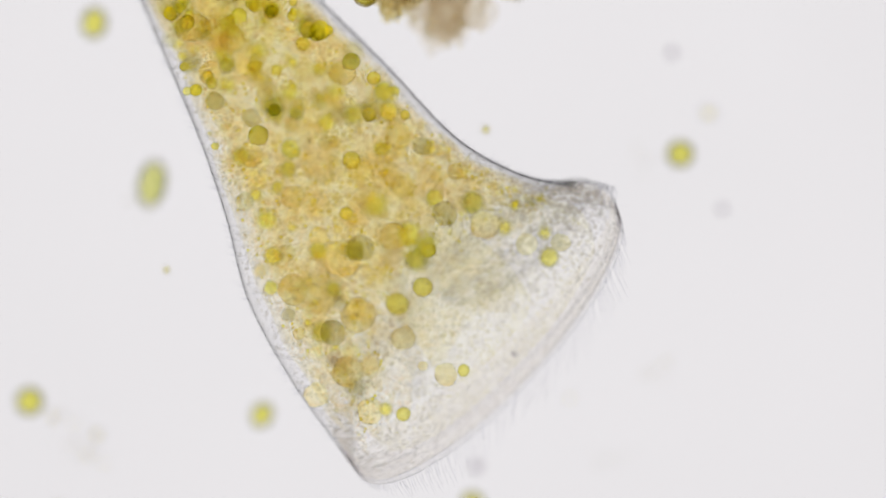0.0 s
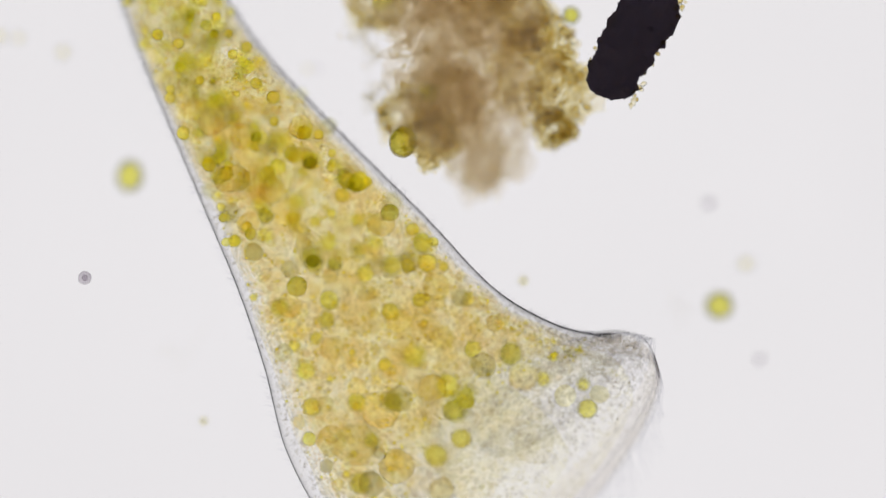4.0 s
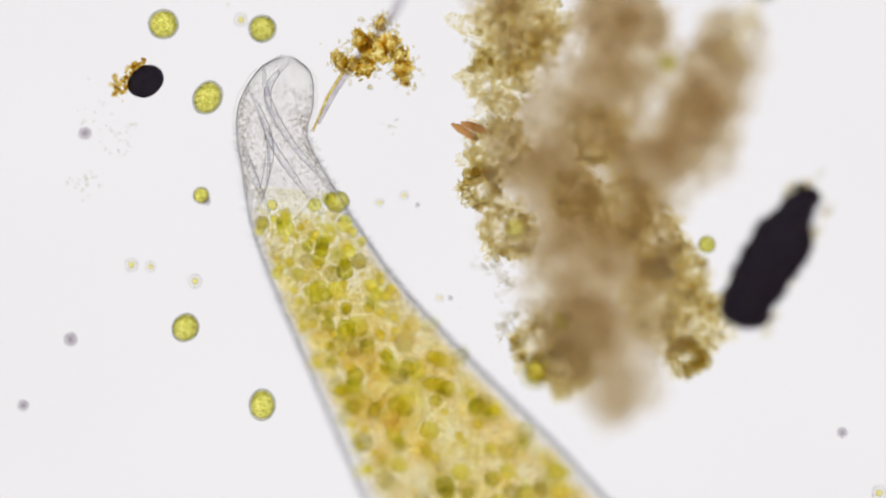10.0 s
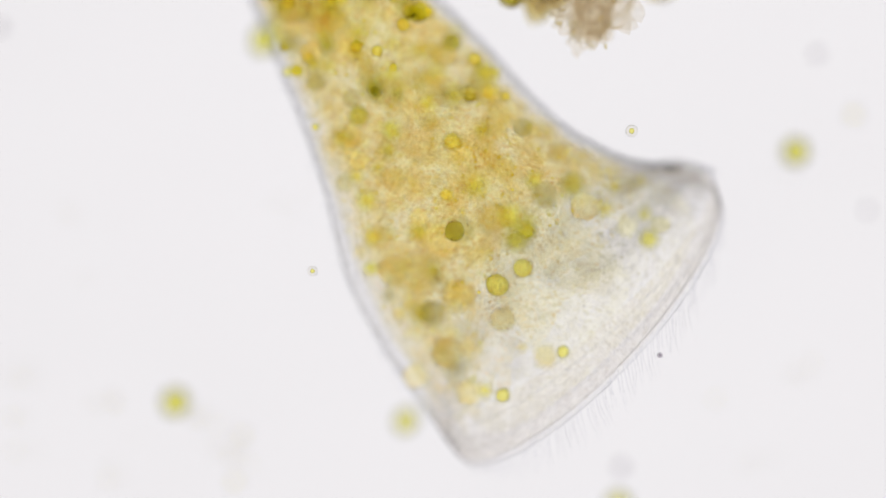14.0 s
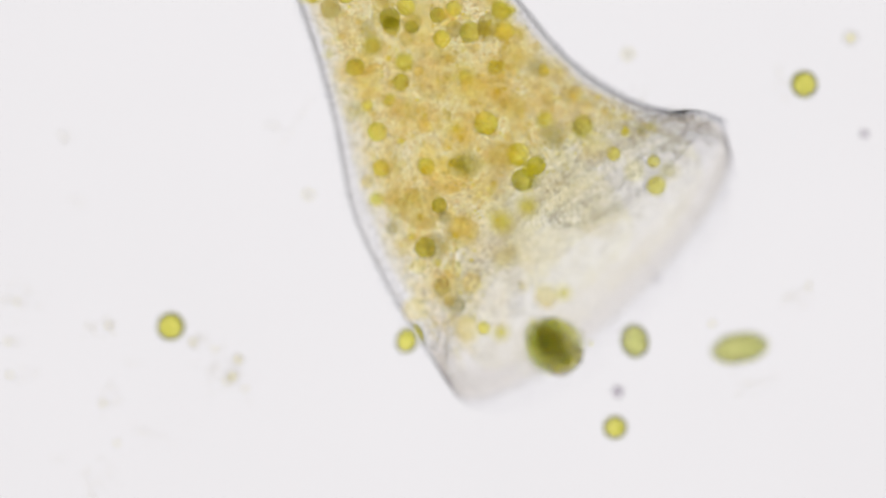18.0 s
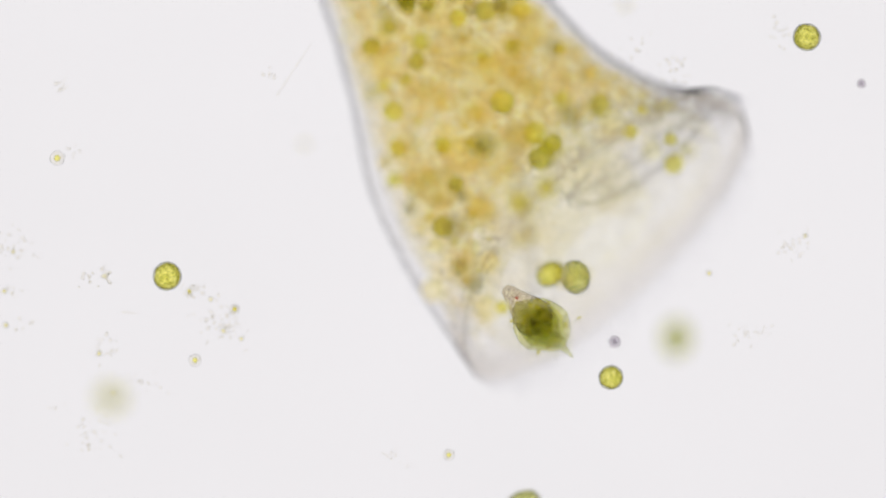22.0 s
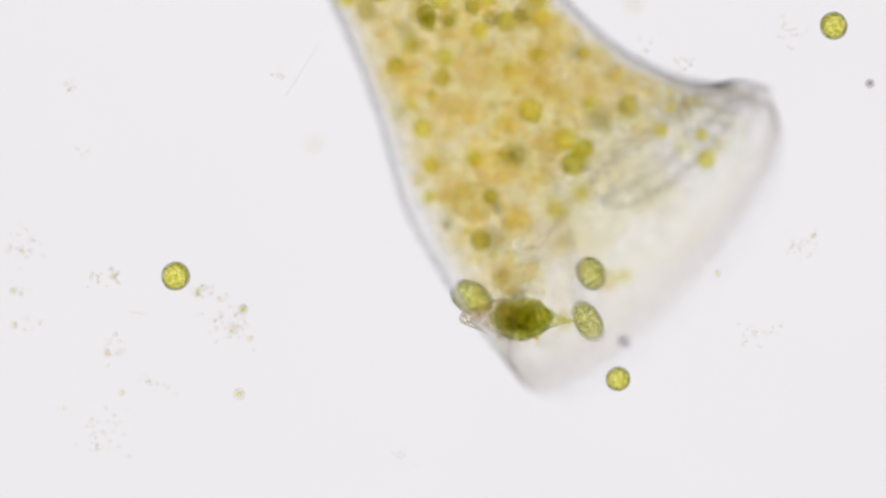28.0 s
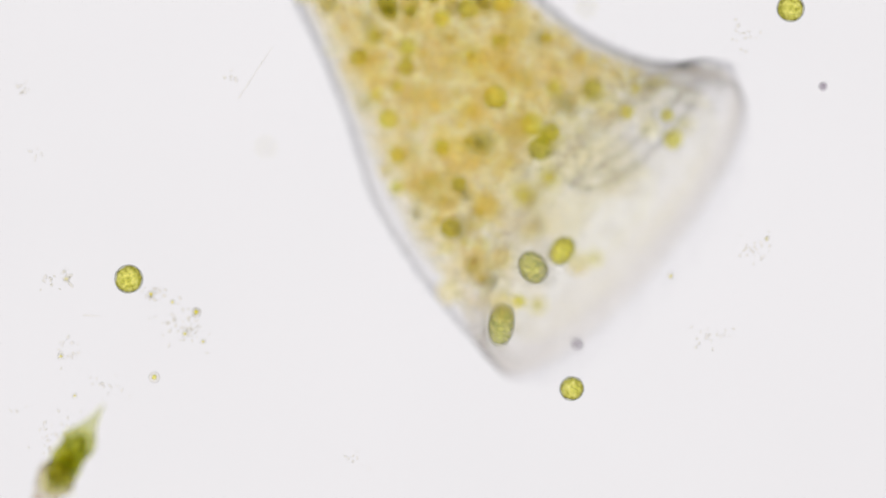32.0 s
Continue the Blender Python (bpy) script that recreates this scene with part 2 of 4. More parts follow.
# ---- the setting ----
def setting():
    w, d, h = 60.0, 50.0, 4.0
    v = [(x * w, y * d, z) for z in (-h, 0.0) for x, y in ((-0.5, -0.5), (0.5, -0.5), (0.5, 0.5), (-0.5, 0.5))]
    f = [[3, 2, 1, 0], [4, 5, 6, 7], [0, 1, 5, 4], [1, 2, 6, 5], [2, 3, 7, 6], [3, 0, 4, 7]]
    tagged(new("ground", mesh_of("ground", v, f, SLIDE, False)), "clear glass microscope slide under the drop of pond water", "slide", kind="structure")
    lamp = tagged(new("condenser"), "round lit condenser lens below the glass slide", "lamp", kind="structure")
    lamp.matrix_basis = pose(-150 * U, 300 * U, -250.0)
    n, r = 72, 85.0
    v = [(0, 0, 0)] + [(r * math.cos(2 * math.pi * k / n), r * math.sin(2 * math.pi * k / n), 0) for k in range(n)]
    f = [[0, 1 + k, 1 + (k + 1) % n] for k in range(n)]
    part("lit_lens", mesh_of("lit_lens", v, f, GLOW), lamp, "lit white lens, its glow dimmed towards the edge")
    ring = []
    for rr, z in ((r, 0.0), (r, 1.0), (r + 2, 1.0), (r + 2, -3.0), (r, -3.0)):
        ring += [(rr * math.cos(2 * math.pi * k / n), rr * math.sin(2 * math.pi * k / n), z) for k in range(n)]
    f = [[i * n + k, i * n + (k + 1) % n, (i + 1) * n + (k + 1) % n, (i + 1) * n + k] for i in range(4) for k in range(n)]
    part("rim", mesh_of("rim", ring, f, METAL), lamp, "black metal rim")


setting()

# ---- the trumpet animalcule ----
# stations from the holdfast to the mouth: west edge, east edge, half depth, tilt of the mouth
BODY = [
    ((202, -577), (216, -577), 6, 0), ((160, -551), (252, -545), 40, 0), ((126, -495), (257, -490), 52, 0), ((120, -435), (247, -430), 55, 0),
    ((131, -361), (288, -351), 62, 0), ((145, -275), (338, -271), 78, 0), ((182, -168), (415, -165), 89, 0), ((240, -30), (542, -30), 100, 0),
    ((301, 115), (687, 115), 110, 0), ((357, 250), (807, 241), 117, 0), ((402, 385), (911, 304), 121, 0.05), ((440, 530), (998, 328), 119, 0.2),
    ((508, 660), (1054, 332), 113, 0.5), ((578, 762), (1082, 342), 107, 0.8), ((645, 850), (1092, 376), 101, 1.0)]
PIVOT = (800, 500)


def spline(rows, s):
    """Catmull-Rom through rows of numbers, s from 0 to 1."""
    n = len(rows) - 1
    x = min(max(s, 0.0), 1.0) * n
    i = min(int(x), n - 1)
    u = x - i
    p = [np.array(rows[min(max(i + k, 0), n)], float) for k in (-1, 0, 1, 2)]
    return 0.5 * (2 * p[1] + (p[2] - p[0]) * u + (2 * p[0] - 5 * p[1] + 4 * p[2] - p[3]) * u * u + (3 * p[1] - p[0] - 3 * p[2] + p[3]) * u ** 3)


FLAT = [(*a, *b, c, d) for a, b, c, d in BODY]


def axis_height(s, b):
    """Height of the body's axis: on the glass at the holdfast, the bell raised in the water."""
    u = min(1.0, max(0.0, (s - 0.3) / 0.4))
    return b + 2 + 26 * min(1.0, s * 4) + 48 * u * u * (3 - 2 * u)


def inside(s, phi, r=1.0):
    """A point of the body in plan units: along it, round it, and out from its axis."""
    lx, ly, rx, ry, b, tilt = spline(FLAT, s)
    mx, my = (lx + rx) / 2, (ly + ry) / 2
    ux, uy = (rx - lx) / 2, (ry - ly) / 2
    w = math.hypot(ux, uy)
    nx, ny = -uy / w, ux / w
    c, q = math.cos(phi) * r, math.sin(phi) * r
    push = tilt * q * (95 if q > 0 else 150)
    z = axis_height(s, b) + b * q
    return Vector((mx + ux * c + nx * push, my + uy * c + ny * push, z))


def loc(p):
    """Plan point to metres in the animal's own space."""
    return Vector(((p[0] - PIVOT[0]) * U, (PIVOT[1] - p[1]) * U, p[2] * U))


def short_of_mouth(p):
    """How far a plan point is inside the coloured plasm's limit before the mouth."""
    d = 0.73 * p[0] + 0.68 * p[1]
    c = 0.68 * (p[0] - 866) - 0.73 * (p[1] - 613)
    ragged = 46 * noise.noise(Vector(p) * 0.013) + 30 * noise.noise(Vector(p) * 0.035)
    side = c + 10
    return 858 + ragged + max(0.0, abs(side) - 60) * (0.36 if side > 0 else 0.75) - d


def loft(s0, s1, ns, nphi, r, west=1.0, east=1.0, caps=True, wob=0.0):
    """A skin round the body's axis; with wob it is uneven and rounds off towards the mouth."""
    verts, faces = [], []
    for i in range(ns + 1):
        s = s0 + (s1 - s0) * i / ns
        close = math.sqrt(max(0.02, 1 - (i / ns) ** 5)) if wob else 1.0
        for k in range(nphi):
            ph = 2 * math.pi * k / nphi
            g = (east if math.cos(ph) > 0 else west) ** abs(math.cos(ph)) * close
            p = inside(s, ph, r * g)
            if wob:
                p = inside(s, ph, r * g * (1 + wob * noise.noise(p * 0.012) + 0.5 * wob * noise.noise(p * 0.03)))
            verts.append(loc(p))
    for i in range(ns):
        for k in range(nphi):
            faces.append([i * nphi + k, i * nphi + (k + 1) % nphi, (i + 1) * nphi + (k + 1) % nphi, (i + 1) * nphi + k])
    if caps:
        for i, flip in ((0, True), (ns, False)):
            mid = len(verts)
            verts.append(sum((verts[i * nphi + k] for k in range(nphi)), Vector()) / nphi)
            for k in range(nphi):
                tri = [i * nphi + k, i * nphi + (k + 1) % nphi, mid]
                faces.append(tri[::-1] if flip else tri)
    return verts, faces


def skin(s0, r, more, seed, ns=110, nphi=90):
    """An uneven skin inside the wall that ends raggedly before the mouth, later on the west side."""
    verts, faces = [], []
    for i in range(ns + 1):
        for k in range(nphi):
            ph = 2 * math.pi * k / nphi
            c = math.cos(ph)
            here = Vector((c * 1.5, math.sin(ph) * 1.5, seed * 7.0))
            end = 0.87 + more - 0.075 * c + 0.05 * noise.noise(here) + 0.035 * noise.noise(here * 3)
            head = s0 + 0.02 * noise.noise(here * 2)
            s = head + (min(end, 0.975) - head) * i / ns
            p = inside(s, ph, r)
            verts.append(loc(inside(s, ph, r * (1 + 0.05 * noise.noise(p * 0.012)))))
    for i in range(ns):
        for k in range(nphi):
            faces.append([i * nphi + k, i * nphi + (k + 1) % nphi, (i + 1) * nphi + (k + 1) % nphi, (i + 1) * nphi + k])
    return verts, faces


animal = thing("trumpet_animalcule", PIVOT[0], PIVOT[1], 0, "trumpet-shaped translucent pond animalcule packed with green algae, holdfast on the glass", "animalcule")


def leaned(x, y):
    """A place in the animal that was noted while it leaned, back in its own plan."""
    a = radians(3.25)
    dx, dy = x - PIVOT[0] + 68, y - PIVOT[1] + 1
    return PIVOT[0] + dx * math.cos(a) + dy * math.sin(a), PIVOT[1] - dx * math.sin(a) + dy * math.cos(a)


def crumbs(rnd, places, low, high, subdiv=1, flat=0.7):
    """Many small uneven grains at places in plan units, as verts and faces in metres."""
    v, f = BALLS[subdiv]
    pieces = []
    for c in places:
        g = rnd.uniform(low, high)
        tw = Euler((rnd.random() * 6, rnd.random() * 6, rnd.random() * 6)).to_matrix()
        a, b = rnd.uniform(0.6, 1.0), rnd.uniform(0.5, 1.0) * flat
        pieces.append(([(c + tw @ Vector((p.x * g, p.y * g * a, p.z * g * b))) * U for p in v], f))
    return merged(pieces)


def own(p):
    """Plan point to the animal's space, plan units, y up."""
    return Vector((p[0] - PIVOT[0], PIVOT[1] - p[1], p[2]))


def rim(phi, out=0.0, up=0.0):
    """A point on the mouth's edge, in the animal's space, plan units."""
    p = own(inside(1.0, phi))
    if out or up:
        q = own(inside(0.985, phi))
        d = (p - q).normalized()
        p = p + d * out
        p.z += up
    return p


TUFTS = []
GREENS = [blob("alga", GREEN, 1.0, 0.05, 1.2, k, 4) for k in range(3)]
DULLS = [blob("alga", DULL, 1.0, 0.06, 1.2, k, 4) for k in range(2)]
GOLDS = [blob("oil_droplet", GOLD, 1.0, 0.03, 1.2, k, 3) for k in range(2)]
BROWNS = [blob("food_vacuole", BROWN, 1.0, 0.16, 1.5, k, 4, U, (1, 1, 1), 0.25) for k in range(4)]
CLEARS = [blob("clear_vacuole", CLEAR, 1.0, 0.1, 1.2, k, 4) for k in range(2)]
KINDS = {"alga": (GREENS, "green alga cell kept inside"), "dull": (DULLS, "dull olive alga cell kept inside"), "oil_droplet": (GOLDS, "bright golden droplet"),
         "food_vacuole": (BROWNS, "brown grainy food vacuole"), "clear_vacuole": (CLEARS, "pale clear vacuole")}


def animalcule():
    rnd = random.Random(5)
    v, f = loft(0.0, 1.0, 170, 120, 1.0, 1.0, 1.0, False)
    part("body_wall", mesh_of("body_wall", v, f, PELLICLE), animal, "clear finely granular outer wall")
    # the inner mass in thin skins under the wall, ragged towards the mouth
    for k, (r, mat, s0, more) in enumerate(((0.935, PLASM, 0.335, 0.0), (0.91, BELL, 0.35, -0.05), (0.88, BELL, 0.40, 0.01), (0.84, PLASM, 0.37, -0.09), (0.77, BELL, 0.45, -0.04))):
        v, f = skin(s0, r, more, k)
        part("endoplasm", mesh_of("endoplasm", v, f, mat), animal, "yellow-brown cloudy inner mass")
    # thin grainy clear layers that fill the bell
    for r in (0.74, 0.3):
        v, f = loft(0.3, 0.985, 90, 64, r, 1.1, 1.1, False)
        part("clear_layer", mesh_of("clear_layer", v, f, HAZE), animal, "thin clear grainy layer")

    flanks = [spline(FLAT, i / 90) for i in range(91)]

    def level(x, y, z, size):
        """Keep a cell between the lower and the upper wall at its place."""
        best = None
        for i, (lx, ly, rx, ry, b, tilt) in enumerate(flanks):
            w2 = (rx - lx) ** 2 + (ry - ly) ** 2
            k = ((x - lx) * (rx - lx) + (y - ly) * (ry - ly)) / w2
            off = math.hypot(lx + k * (rx - lx) - x, ly + k * (ry - ly) - y)
            if best is None or off < best[0]:
                best = (off, 2 * k - 1, b, i / 90)
        off, c, b, s = best
        half = max(3.0, b * math.sqrt(max(0.0, 1 - c * c)) * 0.94 - size * 0.9)
        mid = axis_height(s, b)
        return min(max(z, mid - half), mid + half)

    def put(kind, x, y, z, size):
        z = level(x, y, z, size)
        meshes, label = KINDS[kind]
        name = "alga" if kind == "dull" else kind
        if kind == "food_vacuole" and y > 60:
            size *= 0.85 if z > 165 else 0.7
        part(name, rnd.choice(meshes), animal, label,
             stretch(x - PIVOT[0], y - PIVOT[1], z, size * 0.9, size * 0.9 * rnd.uniform(0.86, 1.08), size * 0.9, rnd.uniform(0, 180)))

    # upper side of the bell and trunk
    def upper(kind, rows, z0, z1):
        for x, y, r in rows:
            old = kind == "alga" and y > 110
            put("dull" if old else kind, x, y, rnd.uniform(z0, z1), r * (0.78 if old or z1 < 100 else 1.0))

    upper("alga", [(570, 54, 20), (450, 4, 14), (486, 16, 12), (383, 179, 22), (475, 161, 26), (448, 209, 24), (625, 109, 18), (695, 169, 22), (750, 259, 24), (580, 254, 20),
                   (435, 357, 24), (510, 449, 22), (460, 319, 24), (535, 184, 18), (565, 419, 24), (445, 299, 20), (484, 21, 13), (564, 58, 17), (254, -149, 12), (374, -149, 14)], 205, 280)
    upper("dull", [(790, 379, 26), (995, 431, 20), (935, 434, 22), (717, 331, 22), (640, 440, 26), (590, 590, 24)], 190, 240)
    upper("oil_droplet", [(524, 21, 9), (550, 54, 16), (657, 203, 14), (625, 284, 18), (760, 444, 16), (750, 509, 20), (715, 734, 14), (822, 657, 13), (615, 379, 13), (335, 39, 14),
                          (383, 259, 8), (350, 159, 12), (305, 24, 14), (705, 539, 22), (720, 204, 10), (665, 139, 14), (419, -95, 14), (389, -120, 12), (521, 28, 10), (474, -32, 14),
                          (499, -29, 10), (214, -207, 12), (259, -32, 14), (329, 118, 9), (334, 161, 9), (539, 78, 14)], 225, 290)
    upper("food_vacuole", [(610, 129, 30), (708, 239, 32), (810, 304, 20), (520, 514, 34), (445, 274, 28), (520, 349, 26), (635, 559, 40), (615, 659, 34), (715, 599, 28), (790, 664, 26),
                           (530, 591, 14), (655, 729, 30), (605, 459, 45), (750, 649, 11), (375, 129, 26), (350, 49, 30), (415, 69, 30), (309, -52, 26), (339, 43, 30), (364, -27, 26),
                           (640, 300, 30), (860, 400, 34), (700, 420, 34), (560, 700, 28)], 170, 260)
    upper("clear_vacuole", [(575, 279, 52), (695, 419, 36), (660, 350, 30), (880, 520, 40)], 200, 260)
    # trunk and stalk
    upper("alga", [(332, -95, 28), (259, -147, 18), (479, -37, 20), (492, 15, 22), (534, 23, 14), (664, 186, 28), (279, -97, 18), (589, 178, 24), 
                   (299, 18, 17), (384, -42, 16), (269, -232, 18), (284, -322, 16), (259, -312, 18), (199, -277, 12), (350, -60, 22), (420, -20, 24)], 50, 90)
    upper("oil_droplet", [(182, -312, 14), (262, -206, 12), (314, -208, 13), (289, -197, 9), (287, -127, 9), (315, -127, 10), (309, -172, 11), (359, -169, 18), (319, -22, 14), (305, -47, 9),
                          (204, -250, 11), (211, -210, 12), (374, -122, 12), (487, 55, 9), (563, 50, 8), (547, 78, 14), (359, 128, 9), (334, 118, 14), (512, 98, 12), (234, -272, 10), (319, 78, 13),
                          (347, 158, 14), (240, -180, 11), (228, -140, 12), (252, -100, 13), (400, -90, 10), (286, -250, 9)], 45, 90)
    upper("food_vacuole", [(434, -102, 18), (464, 283, 25), (409, 48, 48), (439, 108, 42), (824, 298, 20), (330, -30, 30), (380, 10, 34)], 60, 110)
    # under side, seen with the focus low
    def lower(kind, rows, z0, z1):
        for x, y, r in rows:
            px, py = leaned(x, y)
            put(kind, px, py, rnd.uniform(z0, z1), r)

    lower("alga", [(456, 282, 18), (435, 314, 14), (413, 370, 19), (501, 431, 18), (779, 361, 23), (439, 182, 18), (623, 255, 15)], 135, 165)
    lower("dull", [(675, 465, 16), (485, 609, 16), (548, 613, 18), (721, 312, 16)], 135, 165)
    lower("oil_droplet", [(420, 435, 18), (833, 408, 15), (854, 370, 10), (904, 422, 13), (909, 466, 20), (395, 324, 12), (602, 718, 14), (641, 190, 20), (710, 259, 13)], 130, 165)
    lower("food_vacuole", [(498, 359, 22), (537, 395, 15), (488, 261, 15), (546, 240, 13), (584, 318, 12), (610, 371, 10), (535, 576, 16), (542, 670, 16), (657, 259, 20), (474, 483, 25), (494, 505, 60), (560, 540, 30), (580, 640, 28)], 128, 168)
    # the crowd between
    for k in range(420):
        s = 0.335 + 0.57 * rnd.random() ** 1.1
        ph = rnd.uniform(0, 2 * math.pi) if k % 2 else rnd.uniform(math.pi, 2 * math.pi)
        r = 0.9 * rnd.random() ** 0.4
        if math.cos(ph) * r > 0.45 and s > 0.6:
            continue
        p = inside(s, ph, r)
        if short_of_mouth(p) < 10:
            continue
        grow = 0.62 + 0.5 * min(1, (s - 0.33) / 0.4)
        k = rnd.random()
        if k > (0.15 if s > 0.58 else 0.36) or math.hypot(p.x - 572, p.y - 305) < 62:
            continue
        k *= 2.7
        if k < 0.36:
            put("alga", *p, rnd.uniform(12, 22) * grow)
        elif k < 0.46:
            put("dull", *p, rnd.uniform(14, 24) * grow)
        elif k < 0.74:
            put("oil_droplet", *p, rnd.uniform(6, 12) * (0.6 + 0.4 * grow))
        else:
            put("food_vacuole", *p, rnd.uniform(16, 30) * grow)
    # cells pressed against the lower wall of the trunk
    taken = []
    for k in range(260):
        p = inside(rnd.uniform(0.34, 0.62), rnd.uniform(math.pi, 2 * math.pi), rnd.uniform(0.3, 0.95))
        if len(taken) < 62 and all((p - q).length > 34 for q in taken):
            taken.append(p)
            put(rnd.choice(("alga", "dull", "dull")), p.x, p.y, 40, rnd.uniform(15, 20))
    for k in range(46):
        p = inside(rnd.uniform(0.34, 0.6), rnd.uniform(0, 2 * math.pi), rnd.uniform(0.75, 0.93))
        put("oil_droplet", p.x, p.y, p.z, rnd.uniform(8, 12.5))
    # small cells and droplets along the lower side of the bell
    for k in range(70):
        p = inside(rnd.uniform(0.6, 0.93), rnd.uniform(math.pi, 2 * math.pi), 0.92 * rnd.random() ** 0.4)
        if short_of_mouth(p) < 0:
            continue
        kind = rnd.choice(("oil_droplet", "oil_droplet", "dull", "food_vacuole", "food_vacuole"))
        put(kind, p.x, p.y, rnd.uniform(138, 178), rnd.uniform(5, 9) if kind == "oil_droplet" else rnd.uniform(9, 17))
    # fine granules in the wall and through the plasm
    under, over = [], []
    for k in range(9500):
        s = 0.1 + 0.89 * rnd.random() ** 0.75
        ph = rnd.uniform(0, 2 * math.pi)
        if math.sin(ph) > 0 and k % 5 < 2:
            ph = -ph
        (under if math.sin(ph) < 0.1 else over).append(own(inside(s, ph, rnd.uniform(0.9, 0.985))))
    v, f = crumbs(rnd, under, 1.6, 3.4, 1, 1.0)
    tagged(part("granules", mesh_of("granules", v, f, GRANULE), animal, "fine glassy granules under the wall"), kind="stuff")
    v, f = crumbs(rnd, over, 1.6, 3.2, 1, 1.0)
    tagged(part("granules", mesh_of("granules", v, f, PALE_GRANULE), animal, "fine pale granules under the wall"), kind="stuff")
    spots = []
    for k in range(7500):
        s = 0.3 + 0.69 * rnd.random() ** 0.55
        ph = rnd.choice((0, math.pi)) + rnd.gauss(0, 0.35)
        spots.append(own(inside(s, ph, 0.97 * rnd.random() ** 0.6)))
    v, f = crumbs(rnd, spots, 1.5, 3.2, 1, 1.0)
    tagged(part("plasm_granules", mesh_of("plasm_granules", v, f, GRANULE), animal, "glassy granules through the plasm"), kind="stuff")
    spots = []
    for k in range(3000):
        p = inside(rnd.uniform(0.58, 0.98), rnd.uniform(math.pi, 2 * math.pi), 0.93 * rnd.random() ** 0.5)
        p.z = max(p.z, rnd.uniform(142, 180))
        spots.append(own(p))
    v, f = crumbs(rnd, spots, 1.6, 3.6, 1, 1.0)
    tagged(part("plasm_granules", mesh_of("plasm_granules", v, f, GRANULE), animal, "glassy granules low in the bell"), kind="stuff")
    spots = []
    for k in range(3200):
        s = 0.33 + 0.64 * rnd.random() ** 0.75
        p = inside(s, rnd.uniform(0, 2 * math.pi), 0.92 * rnd.random() ** 0.5)
        if short_of_mouth(p) > 0:
            spots.append(own(p))
    v, f = crumbs(rnd, spots, 1.8, 4.2, 1, 1.0)
    tagged(part("grain", mesh_of("grain", v, f, GOLD), animal, "golden granules in the inner mass"), kind="stuff")


